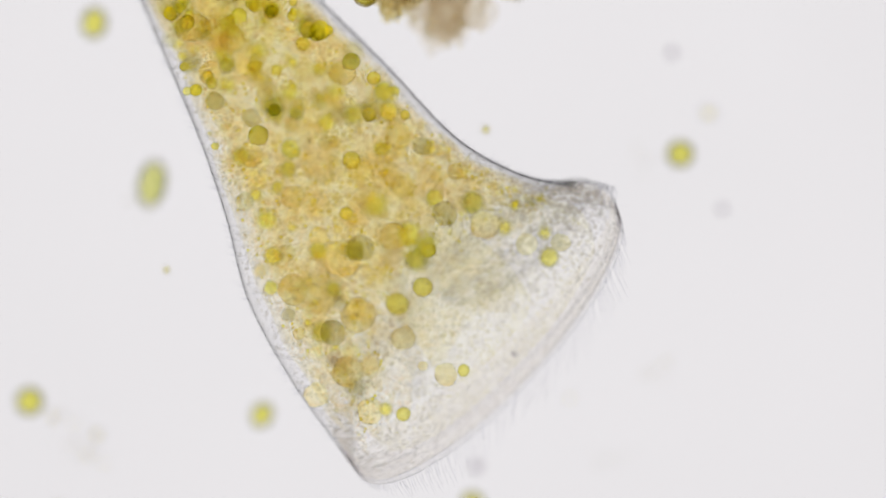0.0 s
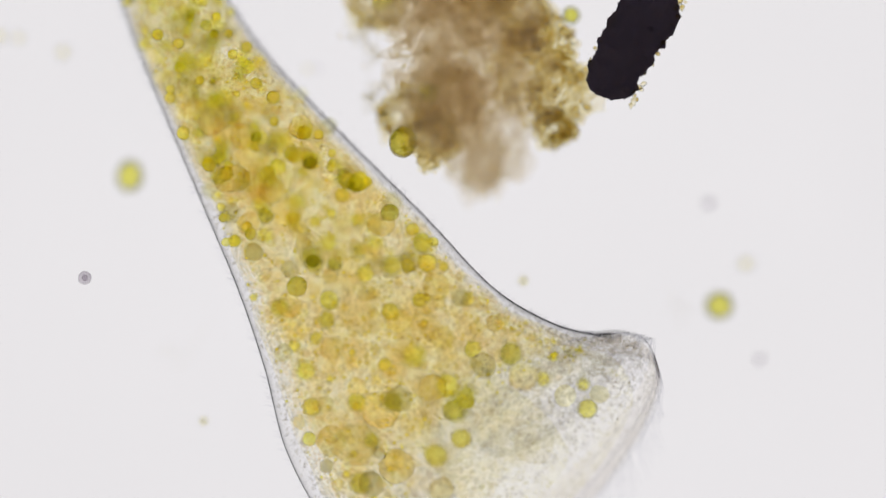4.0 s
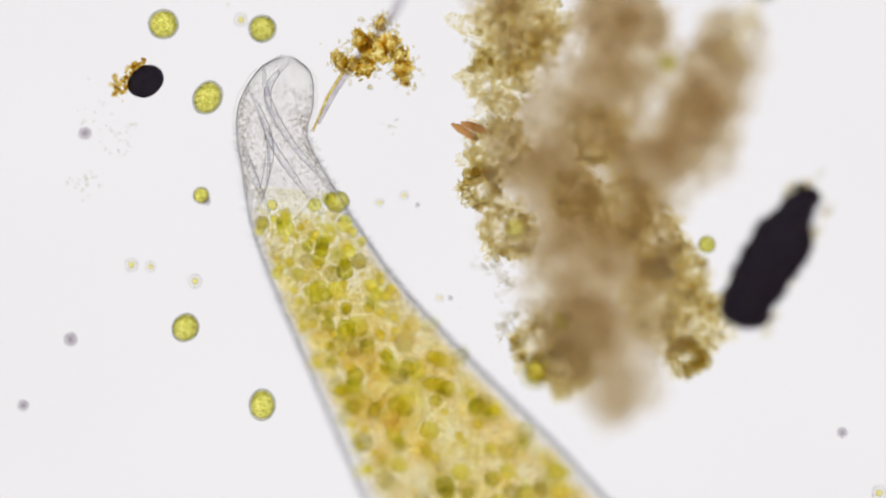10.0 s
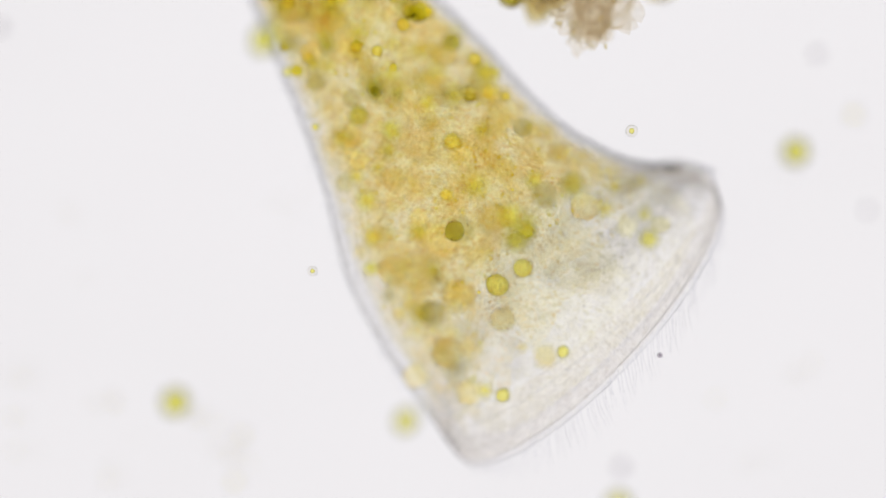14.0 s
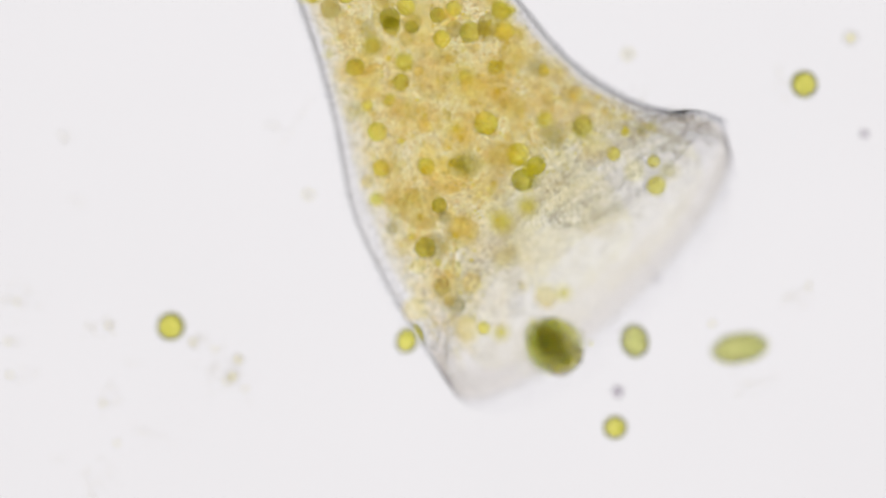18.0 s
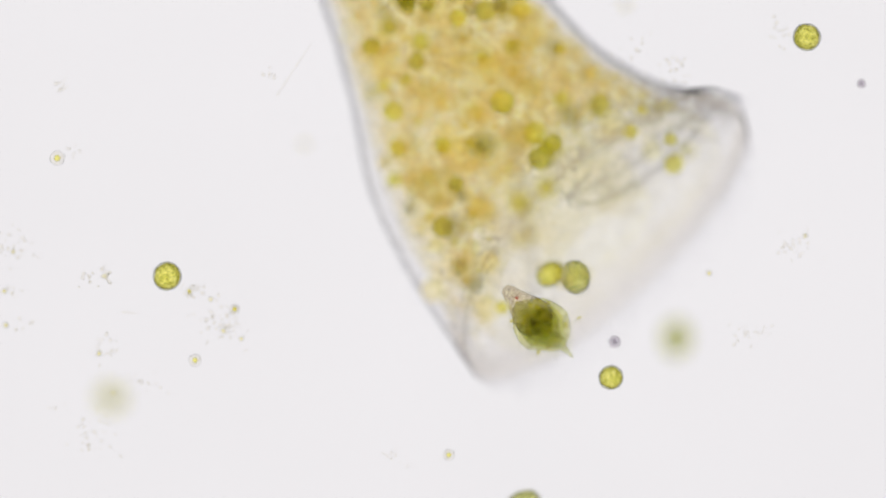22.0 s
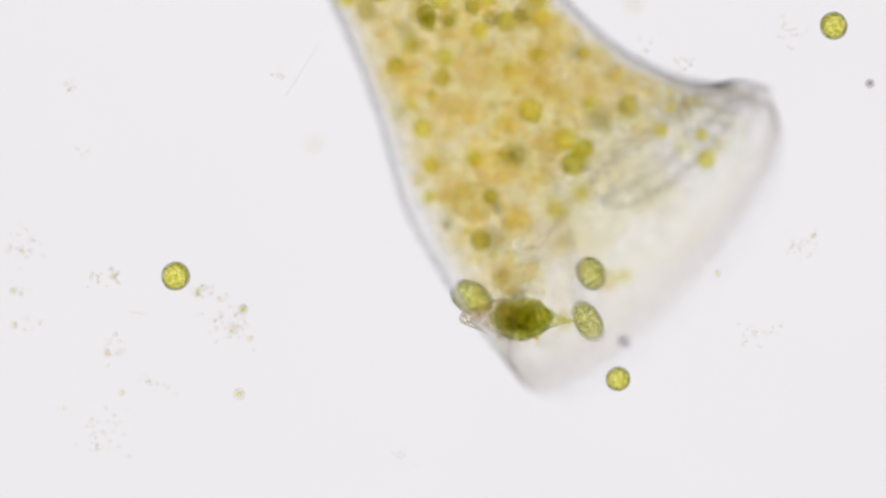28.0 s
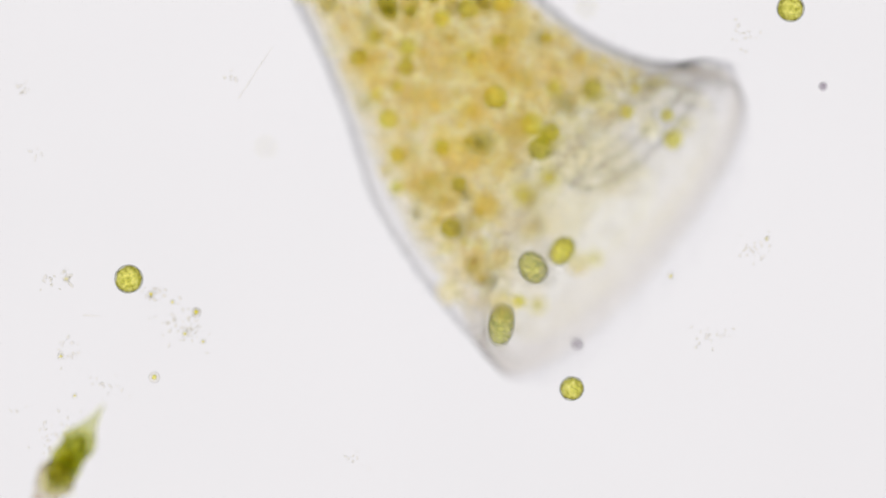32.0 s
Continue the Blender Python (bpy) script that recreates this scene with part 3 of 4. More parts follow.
def mouth():
    """Lip, membranelles, cilia, gullet and the pleats of the stalk."""
    rnd = random.Random(8)
    n = 180
    for inset, rad, name in ((0.994, 6.5, "rim_ridge"), (0.970, 2.2, "inner_ridge"), (0.948, 1.8, "inner_ridge")):
        pts = [own(inside(inset, 2 * math.pi * k / n)) * U for k in range(n + 1)]
        v, f = tube(pts, [rad * U * (1 - 0.75 * abs(math.cos(2 * math.pi * k / n)) ** 8) for k in range(n + 1)], 8, False)
        part(name, mesh_of(name, v, f, LIP), animal, "clear thickened ridge round the mouth")
    v, f = loft(0.935, 0.992, 8, 120, 0.985, 1.0, 1.0, False)
    part("rim_band", mesh_of("rim_band", v, f, BAND), animal, "faintly tan band inside the mouth's edge")
    # comb of membranelles round the rim
    bars = []
    for k in range(360):
        ph = 2 * math.pi * k / 360
        a, b, c = own(inside(0.998, ph)), own(inside(0.975, ph)), own(inside(0.955, ph))
        bars.append(tube([a * U, b * U, c * U], [1.2 * U, 1.5 * U, 0.7 * U], 5))
    v, f = merged(bars)
    tagged(part("membranelle_fringe", mesh_of("membranelle_fringe", v, f, BAR), animal, "fine clear membranelles round the mouth"), kind="stuff")
    # cilia in tufts that beat
    for k in range(26):
        ph = 2 * math.pi * (k + 0.5) / 26
        root = rim(ph)
        hairs = []
        for j in range(9):
            a = ph + 2 * math.pi * (j / 9 - 0.5) / 26
            p0 = rim(a)
            f = 1.0 - 0.75 * abs(math.cos(a)) ** 6
            p1 = rim(a + 0.05 * f, f * rnd.uniform(14, 22), rnd.uniform(-6, 6))
            p2 = rim(a + 0.11 * f, f * rnd.uniform(34, 58), rnd.uniform(-16, 10))
            hairs.append(tube([(p0 - root) * U, (p1 - root) * U, (p2 - root) * U], [1.3 * U, 1.1 * U, 0.3 * U], 4))
        v, f = merged(hairs)
        ob = part("cilia_tuft", mesh_of("cilia_tuft", v, f, CILIA), animal, "tuft of hair-thin clear cilia")
        ob.matrix_basis = Matrix.Translation(root * U)
        TUFTS.append(ob)
    # short cilia over the flanks
    hairs = []
    for k in range(700):
        s = rnd.uniform(0.2, 0.95)
        side = rnd.choice((0.0, math.pi))
        lx, ly, rx, ry = spline(FLAT, s)[:4]
        wide = math.hypot(rx - lx, ry - ly) / 2
        p = own(inside(s, side + rnd.uniform(-0.35, 0.35)))
        q = own(inside(s - 0.004, side, 1.0 + rnd.uniform(8, 15) / wide))
        q.z = p.z + rnd.uniform(-6, 6)
        hairs.append(tube([p * U, q * U], [0.8 * U, 0.25 * U], 3))
    v, f = merged(hairs)
    tagged(part("flank_cilia", mesh_of("flank_cilia", v, f, CILIA), animal, "short cilia along the flanks"), kind="stuff")
    # frontal field: a shallow dished membrane inside the rim
    rings, m, verts, faces = 14, 96, [], []
    mid = sum((own(inside(1.0, 2 * math.pi * k / m)) for k in range(m)), Vector()) / m
    for i in range(rings + 1):
        r = 1 - i / rings
        for k in range(m):
            e = own(inside(0.99, 2 * math.pi * k / m))
            p = mid.lerp(e, r)
            p += Vector((-0.73, 0.68, 0.0)) * 60 * (1 - r * r)
            verts.append(p * U)
    for i in range(rings):
        for k in range(m):
            faces.append([i * m + k, i * m + (k + 1) % m, (i + 1) * m + (k + 1) % m, (i + 1) * m + k])
    part("frontal_field", mesh_of("frontal_field", verts, faces, FIELD), animal, "clear dished membrane across the mouth")
    # under lip: a clear granular leaf from the gullet to the east corner
    verts, faces, w = [], [], 26
    for i in range(41):
        u = i / 40
        x, y = leaned(718 + 265 * u, 530 - 165 * u + 20 * math.sin(math.pi * u))
        half = 36 * math.sin(math.pi * min(1, 0.08 + 0.86 * u)) ** 0.7 * (1 - 0.35 * u)
        c = own((x, y, 112 + 30 * u))
        for k in range(w):
            a = 2 * math.pi * k / w
            verts.append((c + Vector((-0.53, 0.85, 0)) * half * math.cos(a) + Vector((0, 0, 1)) * 12 * math.sin(a)) * U)
    for i in range(40):
        for k in range(w):
            faces.append([i * w + k, i * w + (k + 1) % w, (i + 1) * w + (k + 1) % w, (i + 1) * w + k])
    part("oral_lip", mesh_of("oral_lip", verts, faces, LEAF), animal, "clear granular lip beside the gullet")
    spots = []
    for k in range(560):
        u = rnd.random()
        x, y = leaned(718 + 265 * u, 530 - 165 * u + 20 * math.sin(math.pi * u))
        c = own((x, y, 112 + 30 * u))
        spots.append(c + Vector((-0.53, 0.85, 0)) * rnd.uniform(-34, 34) * math.sin(math.pi * min(1, 0.1 + 0.85 * u)) + Vector((0, 0, rnd.uniform(-9, 9))))
    v, f = crumbs(rnd, spots, 1.6, 3.4, 1, 1.0)
    tagged(part("lip_granules", mesh_of("lip_granules", v, f, GRANULE), animal, "glassy granules of the lip"), kind="stuff")
    for row, (ox, oy) in enumerate(((0, 0), (-16, -26))):
        bars = []
        for j in range(54):
            u = 0.05 + 0.85 * j / 53
            x, y = leaned(722 + 262 * u + ox, 553 - 172 * u + 26 * math.sin(math.pi * u) + oy)
            c = own((x, y, 102 + 30 * u))
            d = Vector((0.53, -0.85, -0.2))
            bars.append(tube([(c - d * 7) * U, c * U, (c + d * (9 if row else 20)) * U], [1.1 * U, 1.3 * U, 0.4 * U], 4))
        v, f = merged(bars)
        tagged(part("lip_comb", mesh_of("lip_comb", v, f, COMB), animal, "row of fine clear membranelles"), kind="stuff")
    # west comb of the mouth, and the gullet
    bars = []
    for j in range(46):
        u = j / 45
        x, y = leaned(640 - 12 * math.cos(math.pi * u * 1.1) + 10 * u, 395 + 300 * u)
        c = own((x, y, 158 - 8 * u))
        d = Vector((1, 0.12, 0))
        bars.append(tube([(c - d * 17) * U, c * U, (c + d * 16) * U], [0.9 * U, 1.4 * U, 0.6 * U], 5))
    v, f = merged(bars)
    tagged(part("gullet_comb", mesh_of("gullet_comb", v, f, COMB), animal, "ladder of clear membranelles along the gullet"), kind="stuff")
    for k in range(3):
        pts = []
        for i in range(26):
            u = i / 25
            x, y = leaned(648 + 26 * k + 60 * math.sin(math.pi * u * (0.6 + 0.15 * k)), 372 + 20 * k + (170 - 30 * k) * u)
            pts.append(own((x, y, 110 + 22 * k - 20 * u)) * U)
        v, f = tube(pts, [(2.5 + 2.0 * math.sin(math.pi * i / 25)) * U for i in range(26)], 8)
        part("gullet_fold", mesh_of("gullet_fold", v, f, LIP), animal, "curved clear fold of the gullet")
    # pleats of the shrunken stalk
    for x0, y0, x1, y1, bow in ((168, -560, 300, -330, -38), (160, -470, 262, -312, -12), (175, -420, 150, -300, 8), (140, -520, 172, -350, 22), (215, -565, 190, -450, -26), (128, -430, 178, -300, -6)):
        pts = []
        for i in range(24):
            u = i / 23
            b = bow * math.sin(math.pi * u)
            pts.append(own((x0 + (x1 - x0) * u + b, y0 + (y1 - y0) * u + b * 0.3, 44 + 16 * math.sin(math.pi * (0.2 + 0.6 * u)))) * U)
        v, f = tube(pts, [(1.6 + 5.0 * math.sin(math.pi * i / 23)) * U for i in range(24)], 8)
        part("pleat", mesh_of("pleat", v, f, PLEAT), animal, "fine clear pleat of the stalk")
    # thin slack sheath round the holdfast
    verts, faces, w = [], [], 40
    for i in range(31):
        s = 0.02 + 0.3 * i / 30
        for k in range(w):
            a = 2 * math.pi * k / w
            g = 1.0 + (0.16 + 0.05 * noise.noise(Vector((s * 30, math.cos(a), math.sin(a))))) * (1 - i / 30) ** 0.6 + 0.012
            p = own(inside(s, a, g))
            p.z = max(p.z, 3)
            verts.append(p * U)
    for i in range(30):
        for k in range(w):
            faces.append([i * w + k, i * w + (k + 1) % w, (i + 1) * w + (k + 1) % w, (i + 1) * w + k])
    part("sheath", mesh_of("sheath", verts, faces, FIELD), animal, "thin clear slack sheath")


animalcule()
mouth()


# ---- the debris floc ----
def floc():
    rnd = random.Random(11)
    X0, Y0 = 760, -250
    ob = thing("debris_clump", X0, Y0, 0, "large brown clump of rotting plant debris on the glass", "debris")
    high = [(795, 24, 340, 52), (779, -52, 330, 85), (789, -142, 300, 100), (719, -102, 200, 66), (709, -202, 240, 82), (809, -232, 260, 80), (659, -312, 250, 88), (699, -402, 280, 92),
            (639, -442, 170, 72), (789, -362, 260, 88), (879, -362, 270, 64), (829, -462, 260, 78), (939, -472, 280, 66), (969, -552, 290, 52), (759, -512, 220, 60), (799, -602, 250, 78), (781, -742, 190, 64), (885, -800, 250, 64), (790, -665, 190, 60), (590, -800, 190, 60), (600, -715, 170, 54), (820, -590, 230, 62),
            (960, -520, 250, 64), (1000, -600, 260, 48), (930, -440, 250, 60), (640, -600, 150, 60)]
    low = [(599, -602, 85, 62), (634, -630, 100, 58), (579, -532, 72, 50), (879, -142, 150, 62), (929, -102, 130, 48), (899, -192, 140, 42), (914, -42, 110, 30),
           (579, -412, 68, 46), (549, -342, 55, 32), (599, -262, 72, 42), (649, -62, 110, 38), (699, -22, 150, 38), (580, -745, 200, 42), (689, -860, 200, 62), (790, -850, 220, 62),
           (800, -300, 110, 50), (860, -250, 100, 46), (720, -330, 100, 40), (760, -430, 120, 44)]
    for k, (x, y, z, r) in enumerate(high + low):
        me = blob("lump", FLOC_CORE if k < len(high) else FLOC, r, 0.85 if k < len(high) else 1.0, 1.8, k + 1, 5, U, (1, 1, 0.85), 0.24)
        part("lump", me, ob, "", stretch(x - X0, y - Y0, z))
    for k, (x, y, z, r) in enumerate(high):
        for j in range(2):
            me = blob("lump", FLOC_CORE, r * 0.62, 1.0, 1.8, 50 + 2 * k + j, 4, U, (1, 1, 0.85), 0.35)
            part("lump", me, ob, "", stretch(x - X0 + rnd.uniform(-0.75, 0.75) * r, y - Y0 + rnd.uniform(-0.75, 0.75) * r, z + rnd.uniform(-40, 60)))
    spots = []
    for k in range(3400):
        x, y, z, r = rnd.choice(low if k % 5 else high)
        d = Vector((rnd.gauss(0, 1), rnd.gauss(0, 1), rnd.gauss(0, 0.8))).normalized() * r * rnd.uniform(0.8, 1.3)
        spots.append(Vector((x - X0 + d.x, -(y - Y0) - d.y, max(4, z + d.z))))
    v, f = crumbs(rnd, spots, 3, 10)
    tagged(part("grit", mesh_of("grit", v, f, GRAIN), ob, "golden-brown grit"), kind="stuff")
    shards = [blob("flake", FLOC if k % 2 else GRAIN, 1.0, 0.8, 2.0, 30 + k, 3, U, (1, 0.7, 0.6), 0.5) for k in range(6)]
    for k in range(70):
        x, y, z, r = rnd.choice(low)
        d = Vector((rnd.gauss(0, 1), rnd.gauss(0, 1), rnd.gauss(0, 0.6))).normalized() * r * rnd.uniform(0.7, 1.15)
        g = rnd.uniform(9, 24)
        part("flake", rnd.choice(shards), ob, "", stretch(x - X0 + d.x, y - Y0 + d.y, max(20, z + d.z), g, g * rnd.uniform(0.6, 1), g * 0.7, rnd.uniform(0, 180)))
    # clear angular flakes and bubbles at its west side
    spots = []
    for x, y, w in ((572, -205, 26), (590, -170, 22), (605, -110, 26), (590, -85, 18), (625, -75, 26), (545, -440, 30), (560, -480, 34), (575, -560, 34), (905, -60, 26), (660, -800, 30)):
        for k in range(26):
            spots.append(Vector((x - X0 + rnd.gauss(0, w * 0.5), -(y - Y0) + rnd.gauss(0, w * 0.5), rnd.uniform(45, 140))))
    v, f = crumbs(rnd, spots, 3, 9, 2)
    tagged(part("clear_litter", mesh_of("clear_litter", v, f, HYALINE), ob, "clear glassy flakes"), kind="stuff")
    for x, y, z, r in ((694, -102, 160, 17), (609, -267, 130, 18), (690, -107, 90, 15), (880, -560, 200, 16)):
        part("trapped_alga", blob("trapped_alga", GREEN, r, 0.05, 1.2, int(x), 3), ob, "green alga cell caught in the clump", stretch(x - X0, y - Y0, z))
    for k, (x, y, tn) in enumerate(((540, -447, -20), (520, -440, -34))):
        part("rust_flake", blob("rust_flake", RUST, 1.0, 0.2, 1.5, k, 3), ob, "rust-red pointed flake", stretch(x - X0, y - Y0, 70, 26, 7, 6, tn))
    part("dark_piece", blob("dark_piece", SOOT, 46, 0.5, 1.6, 5, 4, U, (1.2, 1, 0.8), 0.4), ob, "black sooty piece", stretch(914 - X0, -802 - Y0, 230, 1.2))
    part("dark_knob", blob("dark_knob", SOOT, 17, 0.3, 1.6, 9, 3), ob, "black knob", stretch(1052 - X0, -692 - Y0, 290))
    v, f = tube([(Vector((1050 - X0, 692 + Y0, 290))) * U, Vector((1010 - X0, 625 + Y0, 290)) * U, Vector((975 - X0, 560 + Y0, 280)) * U], [7 * U, 16 * U, 26 * U], 10)
    part("spur", mesh_of("spur", v, f, FLOC), ob, "brown spur")


floc()


def rod():
    X0, Y0 = 1062, -215
    ob = thing("black_rod", X0, Y0, 0, "black sooty rod of charred matter leaning on the clump", "debris")
    def shape(p0, p1, widths, seed, name, mat, label):
        pts, rad = [], []
        for i in range(41):
            u = i / 40
            pts.append(Vector((p0[0] + (p1[0] - p0[0]) * u - X0, -(p0[1] + (p1[1] - p0[1]) * u - Y0), p0[2] + (p1[2] - p0[2]) * u)) * U)
            j = u * (len(widths) - 1)
            a = int(min(j, len(widths) - 2))
            rad.append((widths[a] + (widths[a + 1] - widths[a]) * (j - a)) * U)
        rad = [sum(rad[max(0, i - 3):i + 4]) / len(rad[max(0, i - 3):i + 4]) for i in range(41)]
        for i, k in enumerate((0.97, 0.92, 0.84, 0.7, 0.4)):
            rad[36 + i] *= k
        v, f = tube(pts, rad, 40)
        v = [p + Vector((noise.noise(p * 0.04 / U), noise.noise(p * 0.04 / U + Vector((9, 0, 0))), 0)) * 12 * U + Vector((noise.noise(p * 0.13 / U), noise.noise(p * 0.13 / U + Vector((9, 0, 0))), 0)) * 7 * U for p in v]
        part(name, mesh_of(name, v, f, mat), ob, label)
    shape((1130, -338, 205), (1000, -100, 195), (20, 27, 34, 48, 53, 51, 49, 48, 47, 40), 1, "rod_body", SOOT, "matt black crumbling rod")
    rnd = random.Random(3)
    spots = []
    for k in range(150):
        u = rnd.random()
        side = rnd.choice((-1, 1))
        c = Vector((1136 - 132 * u - X0, -(-330 + 226 * u - Y0), 200))
        spots.append(c + Vector((0.86, -0.5, 0)) * side * rnd.uniform(42, 58) * (0.7 + 0.3 * u) + Vector((0, 0, rnd.uniform(-20, 20))))
    spots += [Vector((1118 - X0 + rnd.gauss(0, 14), 340 + Y0 + rnd.gauss(0, 10), 200 + rnd.gauss(0, 8))) for k in range(40)]
    v, f = crumbs(rnd, spots, 3, 8)
    tagged(part("fringe", mesh_of("fringe", v, f, GRAIN), ob, "golden grains on its sides"), kind="stuff")
    part("bubble", blob("bubble", HYALINE, 8, 0.05, 1, 2, 3), ob, "small clear bubble", stretch(1150 - X0, -367 - Y0, 190))


rod()


def litter(x, y, z, bits, label, seed, strands=()):
    """A loose golden scrap: uneven flakes, grit and curled strands."""
    rnd = random.Random(seed)
    ob = thing("plant_scrap", x, y, 0, label, "debris")
    spots = []
    for k, (bx, by, r) in enumerate(bits):
        part("flake", blob("flake", AMBER, r * 1.02, 0.6, 1.9, seed + k, 4, U, (1.0, rnd.uniform(0.6, 0.9), 0.6), 0.5), ob, "", stretch(bx - x, by - y, z + rnd.uniform(-8, 14), 1, 1, 1, rnd.uniform(0, 180)))
        for j in range(42):
            spots.append(Vector((bx - x + rnd.gauss(0, r * 0.8), -(by - y) + rnd.gauss(0, r * 0.8), z + rnd.uniform(-15, 25))))
    v, f = crumbs(rnd, spots, 2.5, 6.5)
    tagged(part("grit", mesh_of("grit", v, f, GRAIN), ob, "golden grit"), kind="stuff")
    for ax, ay, bx, by, bow, w in strands:
        pts = []
        for i in range(16):
            u = i / 15
            b = bow * math.sin(math.pi * u)
            pts.append(Vector((ax + (bx - ax) * u + b - x, -(ay + (by - ay) * u + b * 0.4 - y), z + 10)) * U)
        v, f = tube(pts, [w * U * (0.6 + 0.4 * math.sin(math.pi * i / 15)) for i in range(16)], 8)
        part("strand", mesh_of("strand", v, f, AMBER), ob, "curled golden strand")
    return ob


litter(350, -570, 22, [(300, -566, 17), (322, -560, 16), (340, -600, 20), (362, -585, 26), (390, -598, 18), (412, -552, 18), (405, -575, 15), (345, -552, 16), (372, -632, 13), (415, -530, 10)],
       "golden-brown scrap of plant litter beside the stalk", 21, ((395, -530, 420, -590, 10, 4), (330, -620, 352, -596, 6, 4)))
litter(130, -760, 22, [(100, -700, 18), (120, -725, 16), (140, -745, 15), (160, -770, 18), (200, -800, 18), (70, -735, 10), (160, -728, 12), (135, -790, 15), (225, -815, 16), (180, -830, 20), (120, -840, 16)],
       "golden scrap of curled litter strands", 40, ((30, -795, 62, -735, -14, 6), (30, -800, 45, -760, 12, 5), (60, -735, 130, -715, 6, 4), (125, -820, 130, -745, -16, 5), (150, -800, 190, -735, 12, 5)))


def fibre(points, radii, label, z0, z1, mat):
    x, y = points[0]
    ob = thing("fibre", x, y, 0, label, "fibre")
    n = len(points)
    pts = [Vector((px - x, -(py - y), z0 + (z1 - z0) * i / (n - 1))) * U for i, (px, py) in enumerate(points)]
    fine = []
    for i in range(n - 1):
        for k in range(6):
            fine.append(pts[i].lerp(pts[i + 1], k / 6))
    fine.append(pts[-1])
    v, f = tube(fine, [(radii[0] + (radii[1] - radii[0]) * i / (len(fine) - 1)) * U for i in range(len(fine))], 10)
    part("strand", mesh_of("strand", v, f, mat), ob)


SMOKY = glassy("smoky_fibre", [(0.35, (0.74, 0.72, 0.75)), (0.65, (0.86, 0.84, 0.86))], 0.03 * PER, 1.04)
fibre([(262, -455), (295, -515), (345, -590), (392, -640), (440, -740), (500, -835), (560, -930)], (3.5, 11), "smoky glassy fibre rising from the glass", 20, 330, SMOKY)
fibre([(252, -440), (278, -500), (310, -550)], (2, 4), "thin golden fibre beside the stalk", 25, 45, AMBER)
fibre([(245, 392), (275, 345), (305, 300)], (1.0, 0.6), "hair-thin clear scratch-like fibre on the glass", 2, 2, HYALINE)
fibre([(-30, 775), (0, 777)], (1.2, 1.2), "hair-thin clear rodlet on the glass", 2, 2, HYALINE)


def seed_case():
    ob = thing("black_spore", -43, -529, 27, "black oval spore with a golden fringe", "spore")
    part("spore_body", blob("spore_body", SOOT, 30, 0.05, 1.2, 3, 4, U, (1.12, 0.9, 0.9)), ob, "glossy black oval", stretch(0, 0, 0, 1, 1, 1, 35))
    rnd = random.Random(4)
    spots = []
    for k in range(120):
        a = rnd.uniform(1.6, 3.6)
        spots.append(Vector((math.cos(a), math.sin(a), 0)) * rnd.uniform(24, 40) + Vector((0, 0, rnd.uniform(-12, 12))))
    spots += [Vector((-52 + rnd.gauss(0, 7), -8 + rnd.gauss(0, 9), rnd.uniform(-20, 0))) for k in range(45)]
    v, f = crumbs(rnd, spots, 2.5, 6)
    tagged(part("fringe", mesh_of("fringe", v, f, AMBER), ob, "golden grainy fringe"), kind="stuff")


seed_case()


# ---- free cells and specks on the glass ----
def alga(x, y, z, r, long=1.0, turn=0.0, label="round green alga cell lying on the glass", inner=None):
    ob = thing("alga_cell", x, y, z if z > 60 else r * 0.88, label, "alga", "free algae", turn)
    k = int(abs(x * 13 + y * 7)) % 97
    part("cell_wall", blob("cell_wall", WALL, r, 0.03, 1, k, 4, U, (long, 1, 0.9)), ob, "clear pale green wall")
    part("chloroplast", blob("chloroplast", inner or CHLORO, r * 0.86, 0.08, 1.5, k, 4, U, (long, 1, 0.85)), ob, "granular green chloroplast")
    return ob


FREE = {}
FREE["west"] = alga(51, 711, 26, 26)
FREE["east"] = alga(1205, 272, 30, 25)
FREE["leaving"] = alga(463, 735, 30, 20, 1.2, 60, "green alga cell drifting beside the animalcule")
FREE["south"] = alga(836, 892, 26, 22)
FREE["pushed"] = alga(160, 36, 50, 24, 1.2, 80, "oval green alga cell beside the stalk")
FREE["swim_a"] = alga(79, -57, 40, 24, 1.1, 30, "green alga cell swimming past the stalk")
FREE["swim_b"] = alga(-61, -84, 40, 23, 1.2, 70, "oval green alga cell swimming past the stalk")
FREE["small"] = alga(86, -272, 55, 15, 1.0, 0, "small yellow-green alga cell drifting")
FREE["round_rod"] = alga(1000, -300, 120, 16, 1.0, 0, "small green alga cell swimming round the black rod")
FREE["mouth_a"] = alga(800, 700, 40, 26, 1.2, 100, "olive-green cell caught in the current at the mouth", OLIVE)
FREE["mouth_b"] = alga(605, 790, 40, 27, 1.45, 20, "oval olive-green cell at the mouth", OLIVE)
FREE["mouth_c"] = alga(780, 792, 40, 25, 1.6, -50, "long olive-green cell at the mouth", OLIVE)
FREE["glow"] = alga(760, 683, 80, 22, 1.3, 40, "bright yellow-green cell drifting inside the mouth")
FREE["passing"] = alga(900, 700, 60, 28, 1.9, -30, "long green cell swimming past the mouth", OLIVE)
FREE["hazy"] = alga(1290, 610, 260, 26, 1.3, 20, "dull green cell swimming high above the glass", OLIVE)
FREE["runner"] = alga(270, 325, 120, 26, 1.7, 80, "long green cell swimming fast past the bell", OLIVE)
FREE["late"] = alga(580, 910, 40, 22, 1.6, 80, "clear-walled green cell below the bell")
for x, y, z, r, lg, tn in ((163, -622, 40, 25, 1, 0), (66, -500, 40, 26, 1.2, 60), (-12, -630, 34, 27, 1, 0), (647, -16, 210, 25, 1.15, 80)):
    alga(x, y, z, r, lg, tn)


